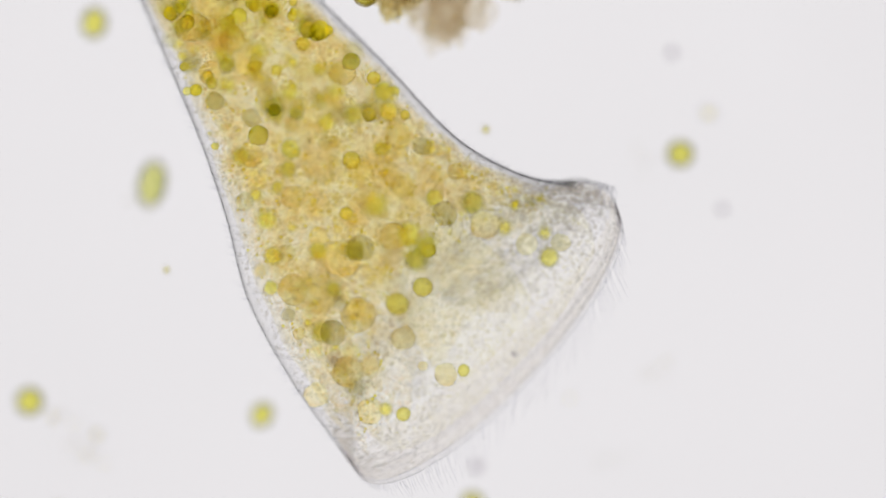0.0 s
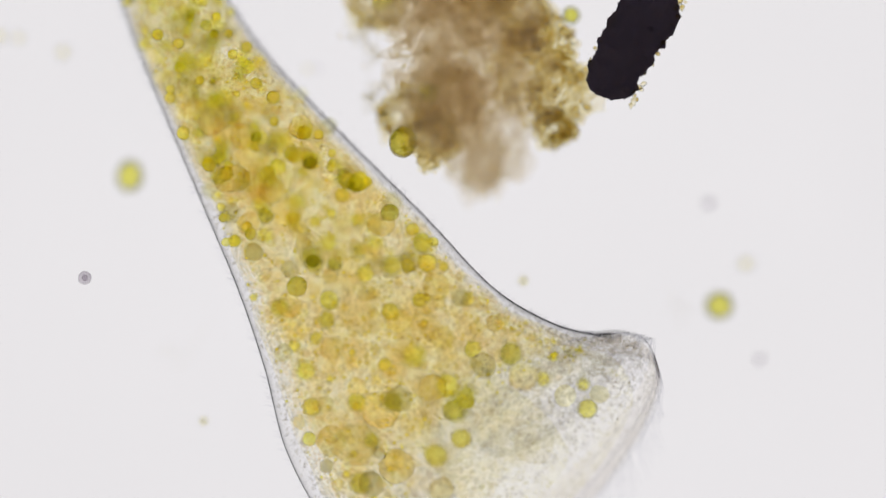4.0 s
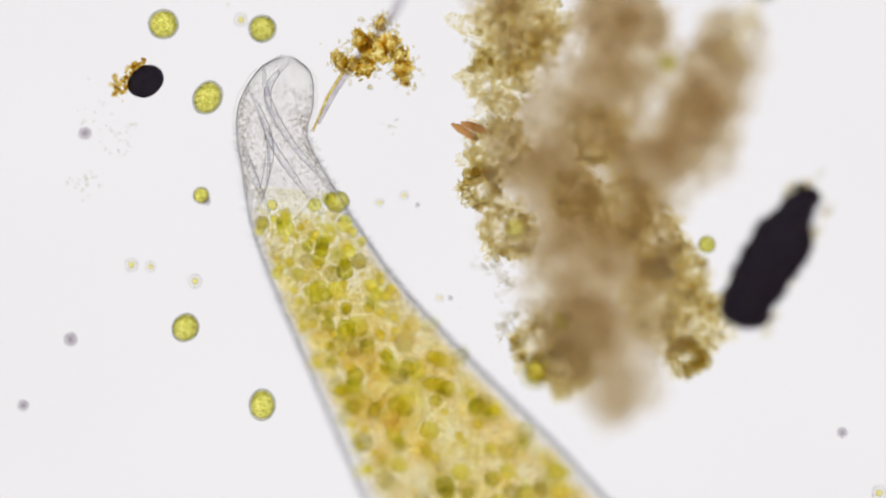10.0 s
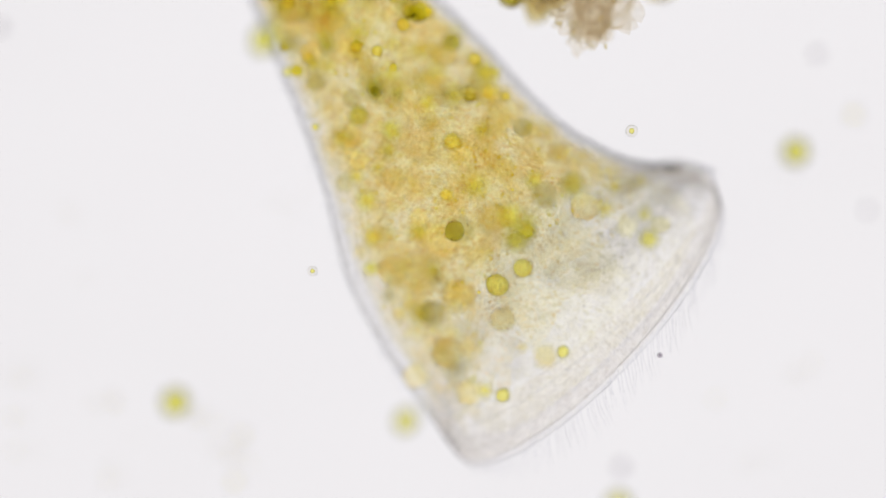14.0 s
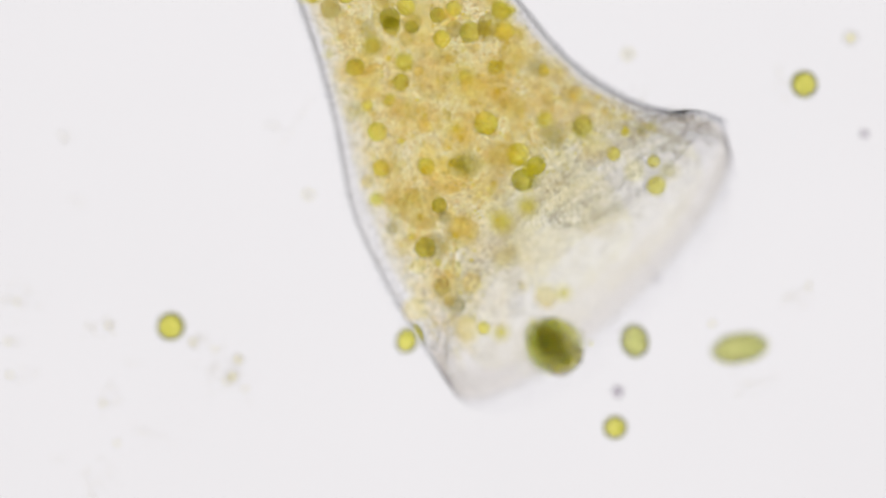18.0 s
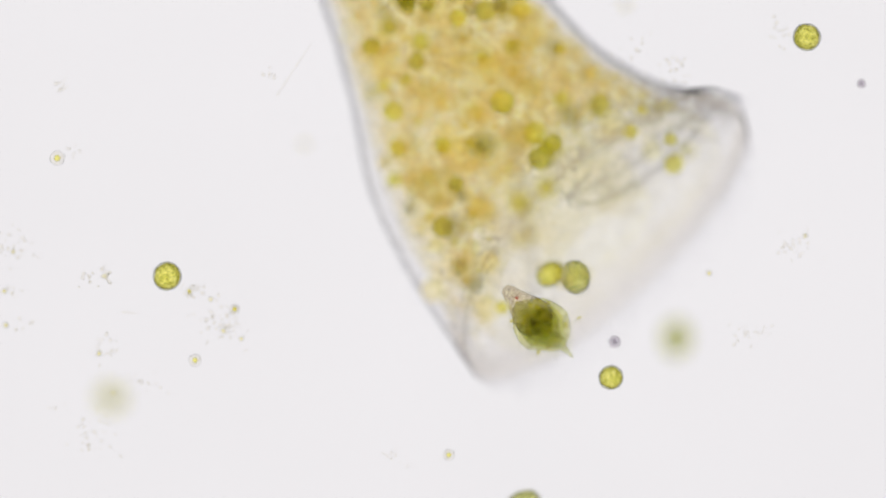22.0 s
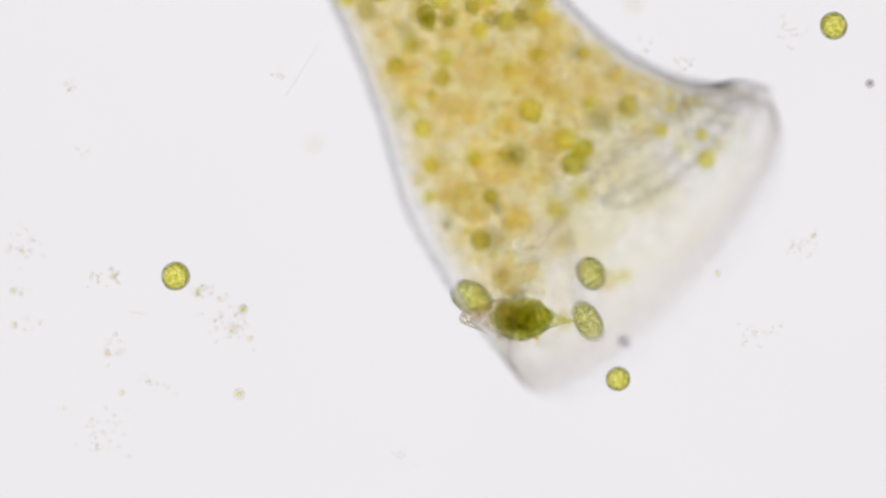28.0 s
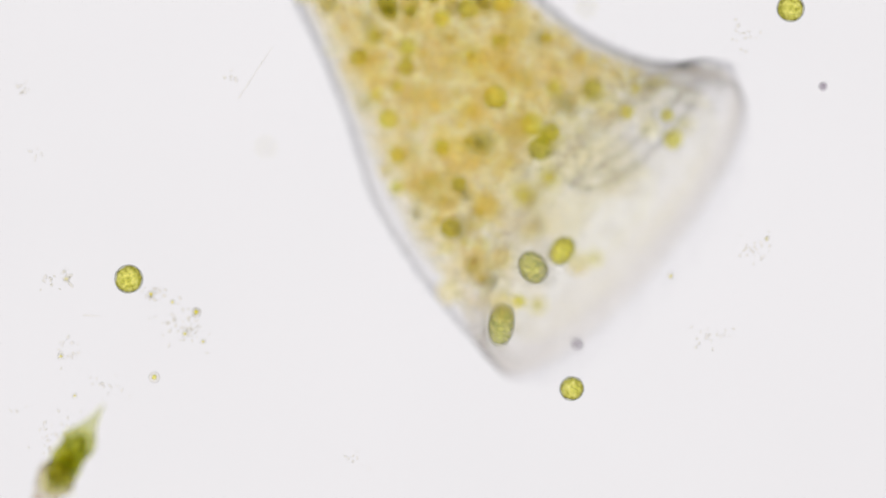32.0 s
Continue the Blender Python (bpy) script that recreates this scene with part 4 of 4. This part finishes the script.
alga(297, -317, 64, 19, 1.15, -20, "bright yellow oval cell pressed against the stalk", GOLD)


def bubble(x, y, z, r, dark=False, name="bubble", label="tiny clear bubble on the glass"):
    ob = thing(name, x, y, z if z > 100 else r * 0.95, label, "bubble" if name == "bubble" else "speck", "specks")
    k = int(abs(x * 3 + y)) % 50
    part("skin", blob("skin", SMOKY if dark else HYALINE, r, 0.08, 1.3, k, 3), ob)
    part("core", blob("core", SMOKY if dark else GOLD, r * 0.45, 0.1, 1.3, k, 3), ob)
    return ob


for x, y, z, r in ((-69, -204, 40, 12), (44, -175, 40, 12), (-35, -201, 40, 10), (414, -327, 30, 8), (371, -314, 30, 8), (170, 770, 9, 9), (477, -145, 20, 7), (1255, 200, 60, 13), (860, 230, 300, 11), (295, 478, 300, 9), (125, -638, 12, 12), (304, -715, 11, 11), (345, -713, 11, 11)):
    bubble(x, y, z, r)
for x, y, z, r in ((64, -317, 40, 8), (-151, -437, 60, 11), (843, 827, 14, 11), (910, 627, 300, 5), (1280, 370, 9, 8), (-176, -72, 90, 12), (438, -310, 20, 4), (496, -145, 16, 4), (1190, 93, 60, 9),
                   (-260, 45, 100, 10)):
    bubble(x, y, z, r, True, "speck", "small dark grey speck on the glass")
for x, y, r in ((90, 738, 7), (150, 808, 6), (170, 768, 6), (-60, 711, 6), (128, 752, 5), (-70, 848, 6), (-235, 798, 6), (-238, 738, 6), (-222, 668, 5), (-45, 918, 5), (182, 822, 5), (1010, 706, 6), (1180, 640, 5)):
    bubble(x, y, r, r)
FREE["dot"] = bubble(560, 600, 120, 12, True, "speck", "small dark speck drifting")
FREE["pearl"] = bubble(-245, 600, 20, 13)
FREE["chip"] = bubble(224, 908, 12, 10)
FREE["bead"] = bubble(220, 666, 30, 11)


def patch(x, y, spread, n, seed, mat, z=3, stretch_x=1.0):
    rnd = random.Random(seed)
    ob = thing("dust_patch", x, y, 0, "patch of fine pale dust grains on the glass", "dust", "dust", 0, "stuff")
    spots = [Vector((rnd.gauss(0, spread * stretch_x), rnd.gauss(0, spread), z + rnd.uniform(0, 5))) for k in range(n)]
    v, f = crumbs(rnd, spots, 1.6, 4.6, 2)
    part("grains", mesh_of("grains", v, f, mat), ob)


for k, (x, y, w, n) in enumerate(((-215, 657, 16, 30), (140, 790, 18, 45), (105, 738, 10, 18), (165, 805, 10, 22), (-60, 847, 13, 22), (-80, 985, 18, 34), (1165, 660, 16, 26), (1082, 812, 13, 22), (1145, 280, 12, 16),
                                  (955, 340, 14, 22), (868, 316, 14, 18), (5, 905, 14, 16), (-115, 492, 7, 8), (455, 1032, 9, 12), (235, 358, 5, 8), (-220, 735, 8, 8), (-205, 800, 8, 9), (-150, 940, 6, 6), (-140, 375, 10, 12),
                                  (-60, 700, 5, 6))):
    patch(x, y, w, n, 60 + k, HYALINE, 3, 1.3)
for k, (x, y, w, n) in enumerate(((-150, -350, 14, 24), (-90, -420, 13, 20), (-130, -470, 18, 16), (-70, -450, 8, 10), (390, -450, 10, 8), (255, -410, 7, 10), (-85, 720, 8, 10), (-55, 715, 6, 8), (90, 740, 9, 10), (480, -80, 40, 10))):
    patch(x, y, w, n, 90 + k, HYALINE, 24)


# ---- the shape-shifting flagellate ----
flagellate = thing("flagellate", 740, 750, 45, "plump dark-green flagellate that changes from ball to spindle", "flagellate")
def plump():
    """A lozenge-shaped body, flat along its own z."""
    v, f = BALLS[5]
    pts = []
    for p in v:
        taper = 1 - 0.24 * abs(p.x) ** 1.6
        k = 1 + 0.06 * noise.noise(p * 2.1) + 0.03 * noise.noise(p * 5)
        pts.append(Vector((p.x * 56, p.y * 51 * taper + 5 * p.x, p.z * 28 * taper)) * (k * U))
    return mesh_of("body", pts, f, BOTTLE)


HULL = part("body", plump(), flagellate, "grainy dark-green swollen body")
rnd = random.Random(17)
v, f = crumbs(rnd, [Vector((rnd.gauss(0, 20), rnd.gauss(0, 18), rnd.gauss(0, 10))) for k in range(120)], 3, 6, 2)
tagged(part("plastids", mesh_of("plastids", v, f, CHLORO), HULL, "packed green plastids"), kind="stuff")
LOBES = [part("lobe", blob("lobe", SWELL, 1.0, 0.08, 1.3, k, 4), flagellate, "rounded green swelling", stretch(0, 0, 0, 38, 29, 24)) for k in range(4)]
v, f = tube([Vector((x, 0, 0)) * U for x in (-38, -26, -10, 6, 20, 33, 45, 54, 60, 63)], [r * U for r in (20, 33, 36, 31, 25, 19, 15, 12, 9, 3)], 24)
FRONT = part("front_end", mesh_of("front_end", v, f, MAUVE), flagellate, "greyish grainy blunt front end")
part("eyespot", blob("eyespot", EYESPOT, 3.2, 0.1, 1.2, 1, 3), FRONT, "small red eyespot", stretch(34, 3, 4))
v, f = tube([Vector((x, 0, 0)) * U for x in (34, 22, 8, -6, -20, -34, -48, -66)], [r * U for r in (18, 31, 31, 23, 15, 9, 5, 1.5)], 20)
TAIL = part("tail_end", mesh_of("tail_end", v, f, BOTTLE), flagellate, "pointed green tail")


def motions():
    base = animal.matrix_basis.translation.copy()
    foot = loc((205, -560, 20))
    across = Vector((0.87, 0.49, 0)).normalized()
    rows = []
    # seconds, shift east and south, turn, how far the bell dips towards the glass (degrees, about the holdfast)
    for t, dx, dy, turn, dip in ((0, -2, -1, 0.2, 0), (4, 0, 0, 0.1, 0), (9, 2, -2, 0.3, 0), (12, 0, -2, 0, 0), (12.5, -55, -20, -2.6, 0), (13, -118, -40, -5, 0), (13.5, -100, -38, -2.5, 0), (14, -83, -36, 0, 0),
                                 (14.5, -105, -36, -0.4, 0), (16.5, -95, -14, -3, 1.6), (17, -84, -9, -3.0, 1.6), (19, -52, 7, -3.4, 1.6), (21, -40, 30, -3.2, 0), (23, -18, 54, -2.2, -0.6), (25, -2, 53, -0.5, -0.6),
                                 (28, 16, 51, 1.7, -0.6), (30, 28, 36, 2.7, -0.6), (32, 42, 17, 3.8, -0.6)):
        down = Matrix.Translation(foot) @ Matrix.Rotation(radians(-dip), 4, across) @ Matrix.Translation(-foot)
        rows.append((t, pose(base.x + dx * U, base.y - dy * U, base.z, 0, 0, turn) @ down))
    walk(animal, rows)

    for k, ob in enumerate(TUFTS):
        root = ob.matrix_basis.translation.copy()
        rows = []
        for i in range(81):
            t = 0.4 * i
            rows.append((t, Matrix.Translation(root) @ pose(0, 0, 0, 5 * math.sin(4.1 * i + k * 1.3), 5 * math.cos(3.3 * i + k), 9 * math.sin(2.4 * i + 0.8 * k))))
        walk(ob, rows)

    def drift(name, track):
        ob = FREE[name]
        walk(ob, [(t, pose(*at(x, y, z), 0, 0, a)) for t, x, y, z, a in track])

    drift("east", [(0, 1205, 272, 30, 0), (4.5, 1208, 274, 30, 10), (6.5, 1194, 267, 270, 15), (8, 1190, 261, 270, 20), (10.5, 1180, 262, 120, 30), (13, 1160, 262, 30, 40), (14, 1152, 266, 30, 50), (16.5, 1143, 276, 30, 70), (18, 1173, 282, 30, 90), (19, 1176, 290, 30, 110),
                   (20, 1176, 279, 28, 130), (22, 1183, 288, 28, 150), (23, 1203, 310, 28, 100), (24, 1214, 285, 28, 80), (25, 1208, 298, 28, 60), (27.5, 1216, 272, 28, 90), (29, 1214, 262, 28, 120), (32, 1222, 232, 28, 150)])
    drift("south", [(0, 836, 892, 22, 0), (17, 838, 890, 22, 5), (28, 834, 893, 22, 10), (30, 834, 896, 22, 15), (32, 835, 905, 22, 20)])
    drift("leaving", [(0, 463, 735, 22, 60), (14.5, 460, 745, 22, 62), (16.5, 462, 748, 22, 64), (19, 472, 721, 22, 70), (20, 464, 710, 22, 75), (21, 458, 707, 22, 90), (21.5, 282, 756, 110, 120), (22, -45, 925, 470, 150),
                      (22.5, -190, 862, 480, 190), (23, -380, 800, 400, 220), (32, -1500, 700, 110, 220)])
    drift("pushed", [(0, 165, 40, 22, 80), (7, 162, 46, 22, 82), (12.5, 168, 34, 22, 85), (13, 181, 27, 22, 80), (14, 208, 68, 22, 70), (16, 150, 40, 22, 60), (32, 120, 30, 22, 60)])
    drift("swim_a", [(0, -1200, -500, 22, 0), (6.5, -400, -160, 22, 10), (7.1, -281, -104, 22, 20), (7.5, -204, -55, 22, 30), (8, -110, -19, 22, 30), (8.5, -11, -23, 22, 30), (9, 79, -57, 22, 40), (9.5, 57, -42, 22, 50), (10, 27, -93, 22, 60),
                     (10.5, 47, -94, 22, 60), (11.5, 71, -112, 22, 70), (13, 65, -100, 22, 80), (14, 86, -86, 22, 90), (32, 90, -80, 22, 90)])
    drift("swim_b", [(0, -1500, -300, 21, 60), (10.8, -560, -210, 21, 60), (11.1, -380, -170, 21, 65), (11.5, -61, -84, 21, 70), (12, -48, -51, 21, 60), (12.5, -36, 13, 21, 50), (12.8, -140, 140, 21, 60), (13.0, -360, 260, 21, 60), (14, -700, 300, 21, 80), (32, -1900, 100, 21, 80)])
    drift("small", [(0, 60, -310, 14, 0), (7, 69, -302, 14, 0), (7.5, 94, -294, 14, 0), (8.5, 84, -291, 14, 0), (9, 86, -272, 14, 0), (9.5, 89, -285, 14, 0), (10, 55, -327, 14, 0), (10.5, -13, -371, 14, 0), (11, -41, -400, 14, 0),
                    (11.5, -99, -408, 14, 0), (12, -212, -380, 14, 0), (12.5, -340, -360, 14, 0), (32, -900, -360, 14, 0)])
    drift("round_rod", [(0, 940, -240, 110, 0), (11.3, 950, -240, 110, 0), (11.8, 983, -276, 120, 20), (12, 1047, -348, 130, 40), (12.2, 1071, -420, 130, 60), (12.4, 1003, -492, 130, 80), (12.6, 930, -530, 130, 90), (32, 900, -560, 130, 90)])
    drift("mouth_a", [(0, 2300, 300, 24, 120), (14.5, 1800, 330, 24, 120), (16.5, 1390, 420, 220, 140), (17, 1149, 483, 220, 150), (17.5, 965, 509, 150, 130), (18, 873, 737, 24, 100), (18.5, 690, 692, 60, 90), (19, 762, 684, 40, 90),
                      (19.5, 841, 733, 24, 110), (20, 831, 730, 24, 120), (21, 807, 733, 24, 115), (22, 774, 714, 24, 100), (23, 768, 707, 24, 95), (24.5, 778, 712, 24, 100), (25.5, 780, 714, 24, 105), (27.5, 784, 709, 24, 110),
                      (29, 788, 705, 24, 115), (30, 782, 700, 24, 118), (31, 770, 686, 24, 120), (32, 766, 692, 24, 122)])
    drift("mouth_b", [(0, 300, 2200, 25, 20), (14.5, 400, 1800, 25, 20), (20, 520, 1300, 25, 20), (22.2, 680, 1060, 120, 40), (22.5, 631, 874, 25, 50), (22.8, 602, 793, 25, 25), (23, 605, 790, 25, 20), (23.5, 603, 774, 25, -5), (24, 611, 775, 25, -20),
                      (25, 606, 772, 25, -55), (25.5, 608, 775, 25, -60), (27.5, 596, 776, 25, -60), (28, 573, 750, 25, -30), (28.5, 514, 831, 25, 50), (29, 13, 957, 240, 60), (29.5, -76, 932, 330, 30), (30, -300, 900, 180, 10), (32, -1200, 800, 180, 10)])
    drift("mouth_c", [(0, 1900, 2200, 23, -50), (20, 1300, 1500, 23, -50), (23, 960, 1130, 23, -55), (23.5, 943, 994, 23, -60), (24, 1008, 1010, 150, -40), (24.5, 790, 800, 23, -35), (25, 766, 754, 23, -30), (25.5, 770, 760, 23, -40),
                      (27.5, 786, 784, 23, -55), (28, 780, 792, 23, -60), (28.5, 790, 796, 23, -60), (29, 787, 805, 23, -50), (29.5, 775, 815, 23, -40), (30, 760, 810, 23, -30), (30.5, 702, 797, 23, -60), (31, 700, 793, 23, -80),
                      (31.5, 695, 786, 23, -95), (32, 708, 795, 23, -100)])
    drift("passing", [(0, 2400, 900, 26, -30), (14.5, 1700, 850, 26, -30), (17.5, 1250, 800, 300, -20), (18, 1057, 749, 280, 10), (18.5, 1030, 640, 160, 40), (19, 1000, 572, 26, 32), (19.4, 1100, 400, 26, 50), (19.8, 1350, 120, 26, 50), (32, 2600, -900, 26, 50)])
    drift("hazy", [(0, 2400, 500, 260, 0), (16, 1700, 560, 260, 0), (19.5, 1400, 600, 260, 0), (20, 1291, 610, 260, 0), (20.5, 1219, 682, 260, 20), (21, 943, 642, 230, 40), (21.5, 935, 710, 230, 70), (22, 950, 820, 420, 90), (22.5, 963, 942, 420, 90),
                   (23, 1095, 992, 460, 40), (23.5, 1260, 1030, 280, 20), (25, 1800, 1200, 280, 20), (32, 2600, 1500, 280, 20)])
    drift("glow", [(0, 1500, 1900, 60, 40), (14.5, 1800, 1300, 60, 40), (18.0, 1500, 860, 60, 40), (18.25, 1050, 720, 190, 40), (18.5, 709, 637, 110, 30), (19, 712, 680, 170, 50), (21, 745, 716, 150, 60), (22, 729, 708, 125, 30), (23, 730, 697, 125, 20), (24, 750, 726, 115, 45),
                   (24.6, 900, 900, 200, 60), (25.5, 1450, 1300, 200, 60), (29, 1900, 600, 120, 60), (31, 1500, 640, 120, 60), (31.6, 950, 650, 120, 50), (32, 818, 662, 110, 50)])
    drift("runner", [(0, 268, 325, 24, 80), (0.2, 372, 500, 24, 70), (0.4, 322, 662, 24, 120), (0.6, 256, 770, 24, 140), (0.8, 220, 950, 24, 100), (1.2, 200, 1300, 24, 100), (32, 100, 3000, 24, 100)])
    drift("late", [(0, 700, 2200, 21, 80), (23, 900, 1700, 21, 80), (24.4, 640, 1180, 21, 85), (25, 571, 910, 21, 80), (25.5, 520, 1010, 21, 60), (27.5, 300, 1300, 21, 40), (32, 0, 1900, 21, 40)])
    drift("dot", [(0, 590, 640, 120, 0), (1, 490, 570, 130, 0), (1.5, 390, 522, 180, 0), (2, 294, 519, 200, 0), (2.5, 192, 423, 210, 0), (3, 141, 338, 215, 0), (3.5, 109, 274, 215, 0), (4, 84, 225, 215, 0), (4.5, 60, 184, 215, 0), (7, -200, -60, 215, 0), (32, -900, -500, 215, 0)])
    drift("pearl", [(0, -900, 700, 12, 0), (19, -400, 610, 12, 0), (20.4, -245, 600, 12, 0), (21, -196, 591, 12, 0), (21.5, -167, 556, 12, 0), (22, -144, 502, 12, 0), (22.5, -126, 444, 12, 0), (23, -98, 384, 12, 0), (23.5, -51, 329, 12, 0),
                    (24, -1, 308, 12, 0), (24.5, 40, 312, 12, 0), (25, 67, 222, 12, 0), (27, 120, 60, 12, 0), (32, 200, -300, 12, 0)])
    drift("chip", [(0, 900, 1500, 12, 0), (20, 640, 1080, 12, 0), (22.5, 463, 978, 12, 10), (23, 224, 908, 12, 30), (23.5, 123, 990, 12, 50), (24, 212, 898, 12, 70), (24.5, 279, 878, 12, 80), (25.5, 315, 910, 12, 90), (27.6, 180, 923, 12, 100),
                   (28, 163, 920, 12, 100), (29, 126, 920, 12, 110), (30.5, 136, 918, 12, 120), (32, 96, 885, 12, 130)])
    drift("bead", [(0, 100, 900, 11, 0), (18, 160, 800, 11, 0), (18.5, 170, 750, 11, 0), (19, 220, 666, 11, 0), (19.5, 203, 638, 11, 0), (20, 199, 634, 11, 0), (20.5, 311, 614, 11, 0), (21, 355, 694, 11, 0), (21.3, 240, 740, 11, 0), (22, 100, 860, 11, 0), (32, -300, 1400, 11, 0)])

    walk(flagellate, [(t, pose(*at(x, y, z), 0, 0, a)) for t, x, y, z, a in (
        (0, 1900, 1500, 45, 100), (14, 1600, 1500, 45, 100), (14.7, 1380, 1320, 45, 100), (16, 780, 790, 45, 100), (16.5, 741, 749, 48, 110), (17, 732, 738, 50, 120), (18, 729, 745, 50, 130), (19, 761, 766, 50, 140), (19.5, 763, 770, 48, 140), (20, 746, 778, 42, 140),
        (21, 724, 792, 40, 138), (22, 712, 798, 38, 135), (23, 704, 787, 38, 130), (24, 703, 782, 38, 138), (25, 696, 774, 38, 155), (25.5, 700, 778, 38, 158), (27.5, 682, 796, 38, 170), (28, 660, 788, 38, 178), (28.5, 649, 777, 38, 176),
        (29, 603, 776, 38, 170), (29.5, 518, 743, 38, 155), (30, 436, 715, 36, 140), (30.5, 388, 693, 34, 125), (30.75, 350, 700, 34, 165), (31, 322, 724, 34, 210), (31.5, 130, 858, 100, 226), (32, -58, 1034, 150, 237))])
    shapes = {"ball": (((5, 13, -18), (-5, 13, 18), (-5, -13, -18), (5, -13, 18)), -16, 14, 0),
              "lozenge": (((10, 8, 10), (-12, 6, -10), (-12, -8, 10), (12, -8, -10)), 44, -34, 50),
              "pear": (((5, 9, -10), (-8, 8, 12), (-8, -9, -10), (5, -9, 10)), 30, -14, 22),
              "spindle": (((30, 0, 0), (10, 2, 4), (-12, -2, -4), (-30, 0, 0)), 47, -54, 80)}
    when = ((0, "lozenge"), (16.3, "lozenge"), (16.9, "ball"), (19.4, "ball"), (20.1, "pear"), (23.3, "pear"), (24.6, "lozenge"), (29.4, "lozenge"), (30.8, "spindle"), (32, "spindle"))
    walk(HULL, [(t, pose(0, 0, 0, shapes[n][3])) for t, n in when])
    for k, ob in enumerate(LOBES):
        walk(ob, [(t, pose(shapes[n][0][k][0] * U, shapes[n][0][k][1] * U, (k % 3 - 1) * 6 * U, 0, 0, shapes[n][0][k][2])) for t, n in when])
    walk(FRONT, [(t, pose(shapes[n][1] * U, 0, 0)) for t, n in when])
    walk(TAIL, [(t, pose(shapes[n][2] * U, 0, 0)) for t, n in when])


motions()
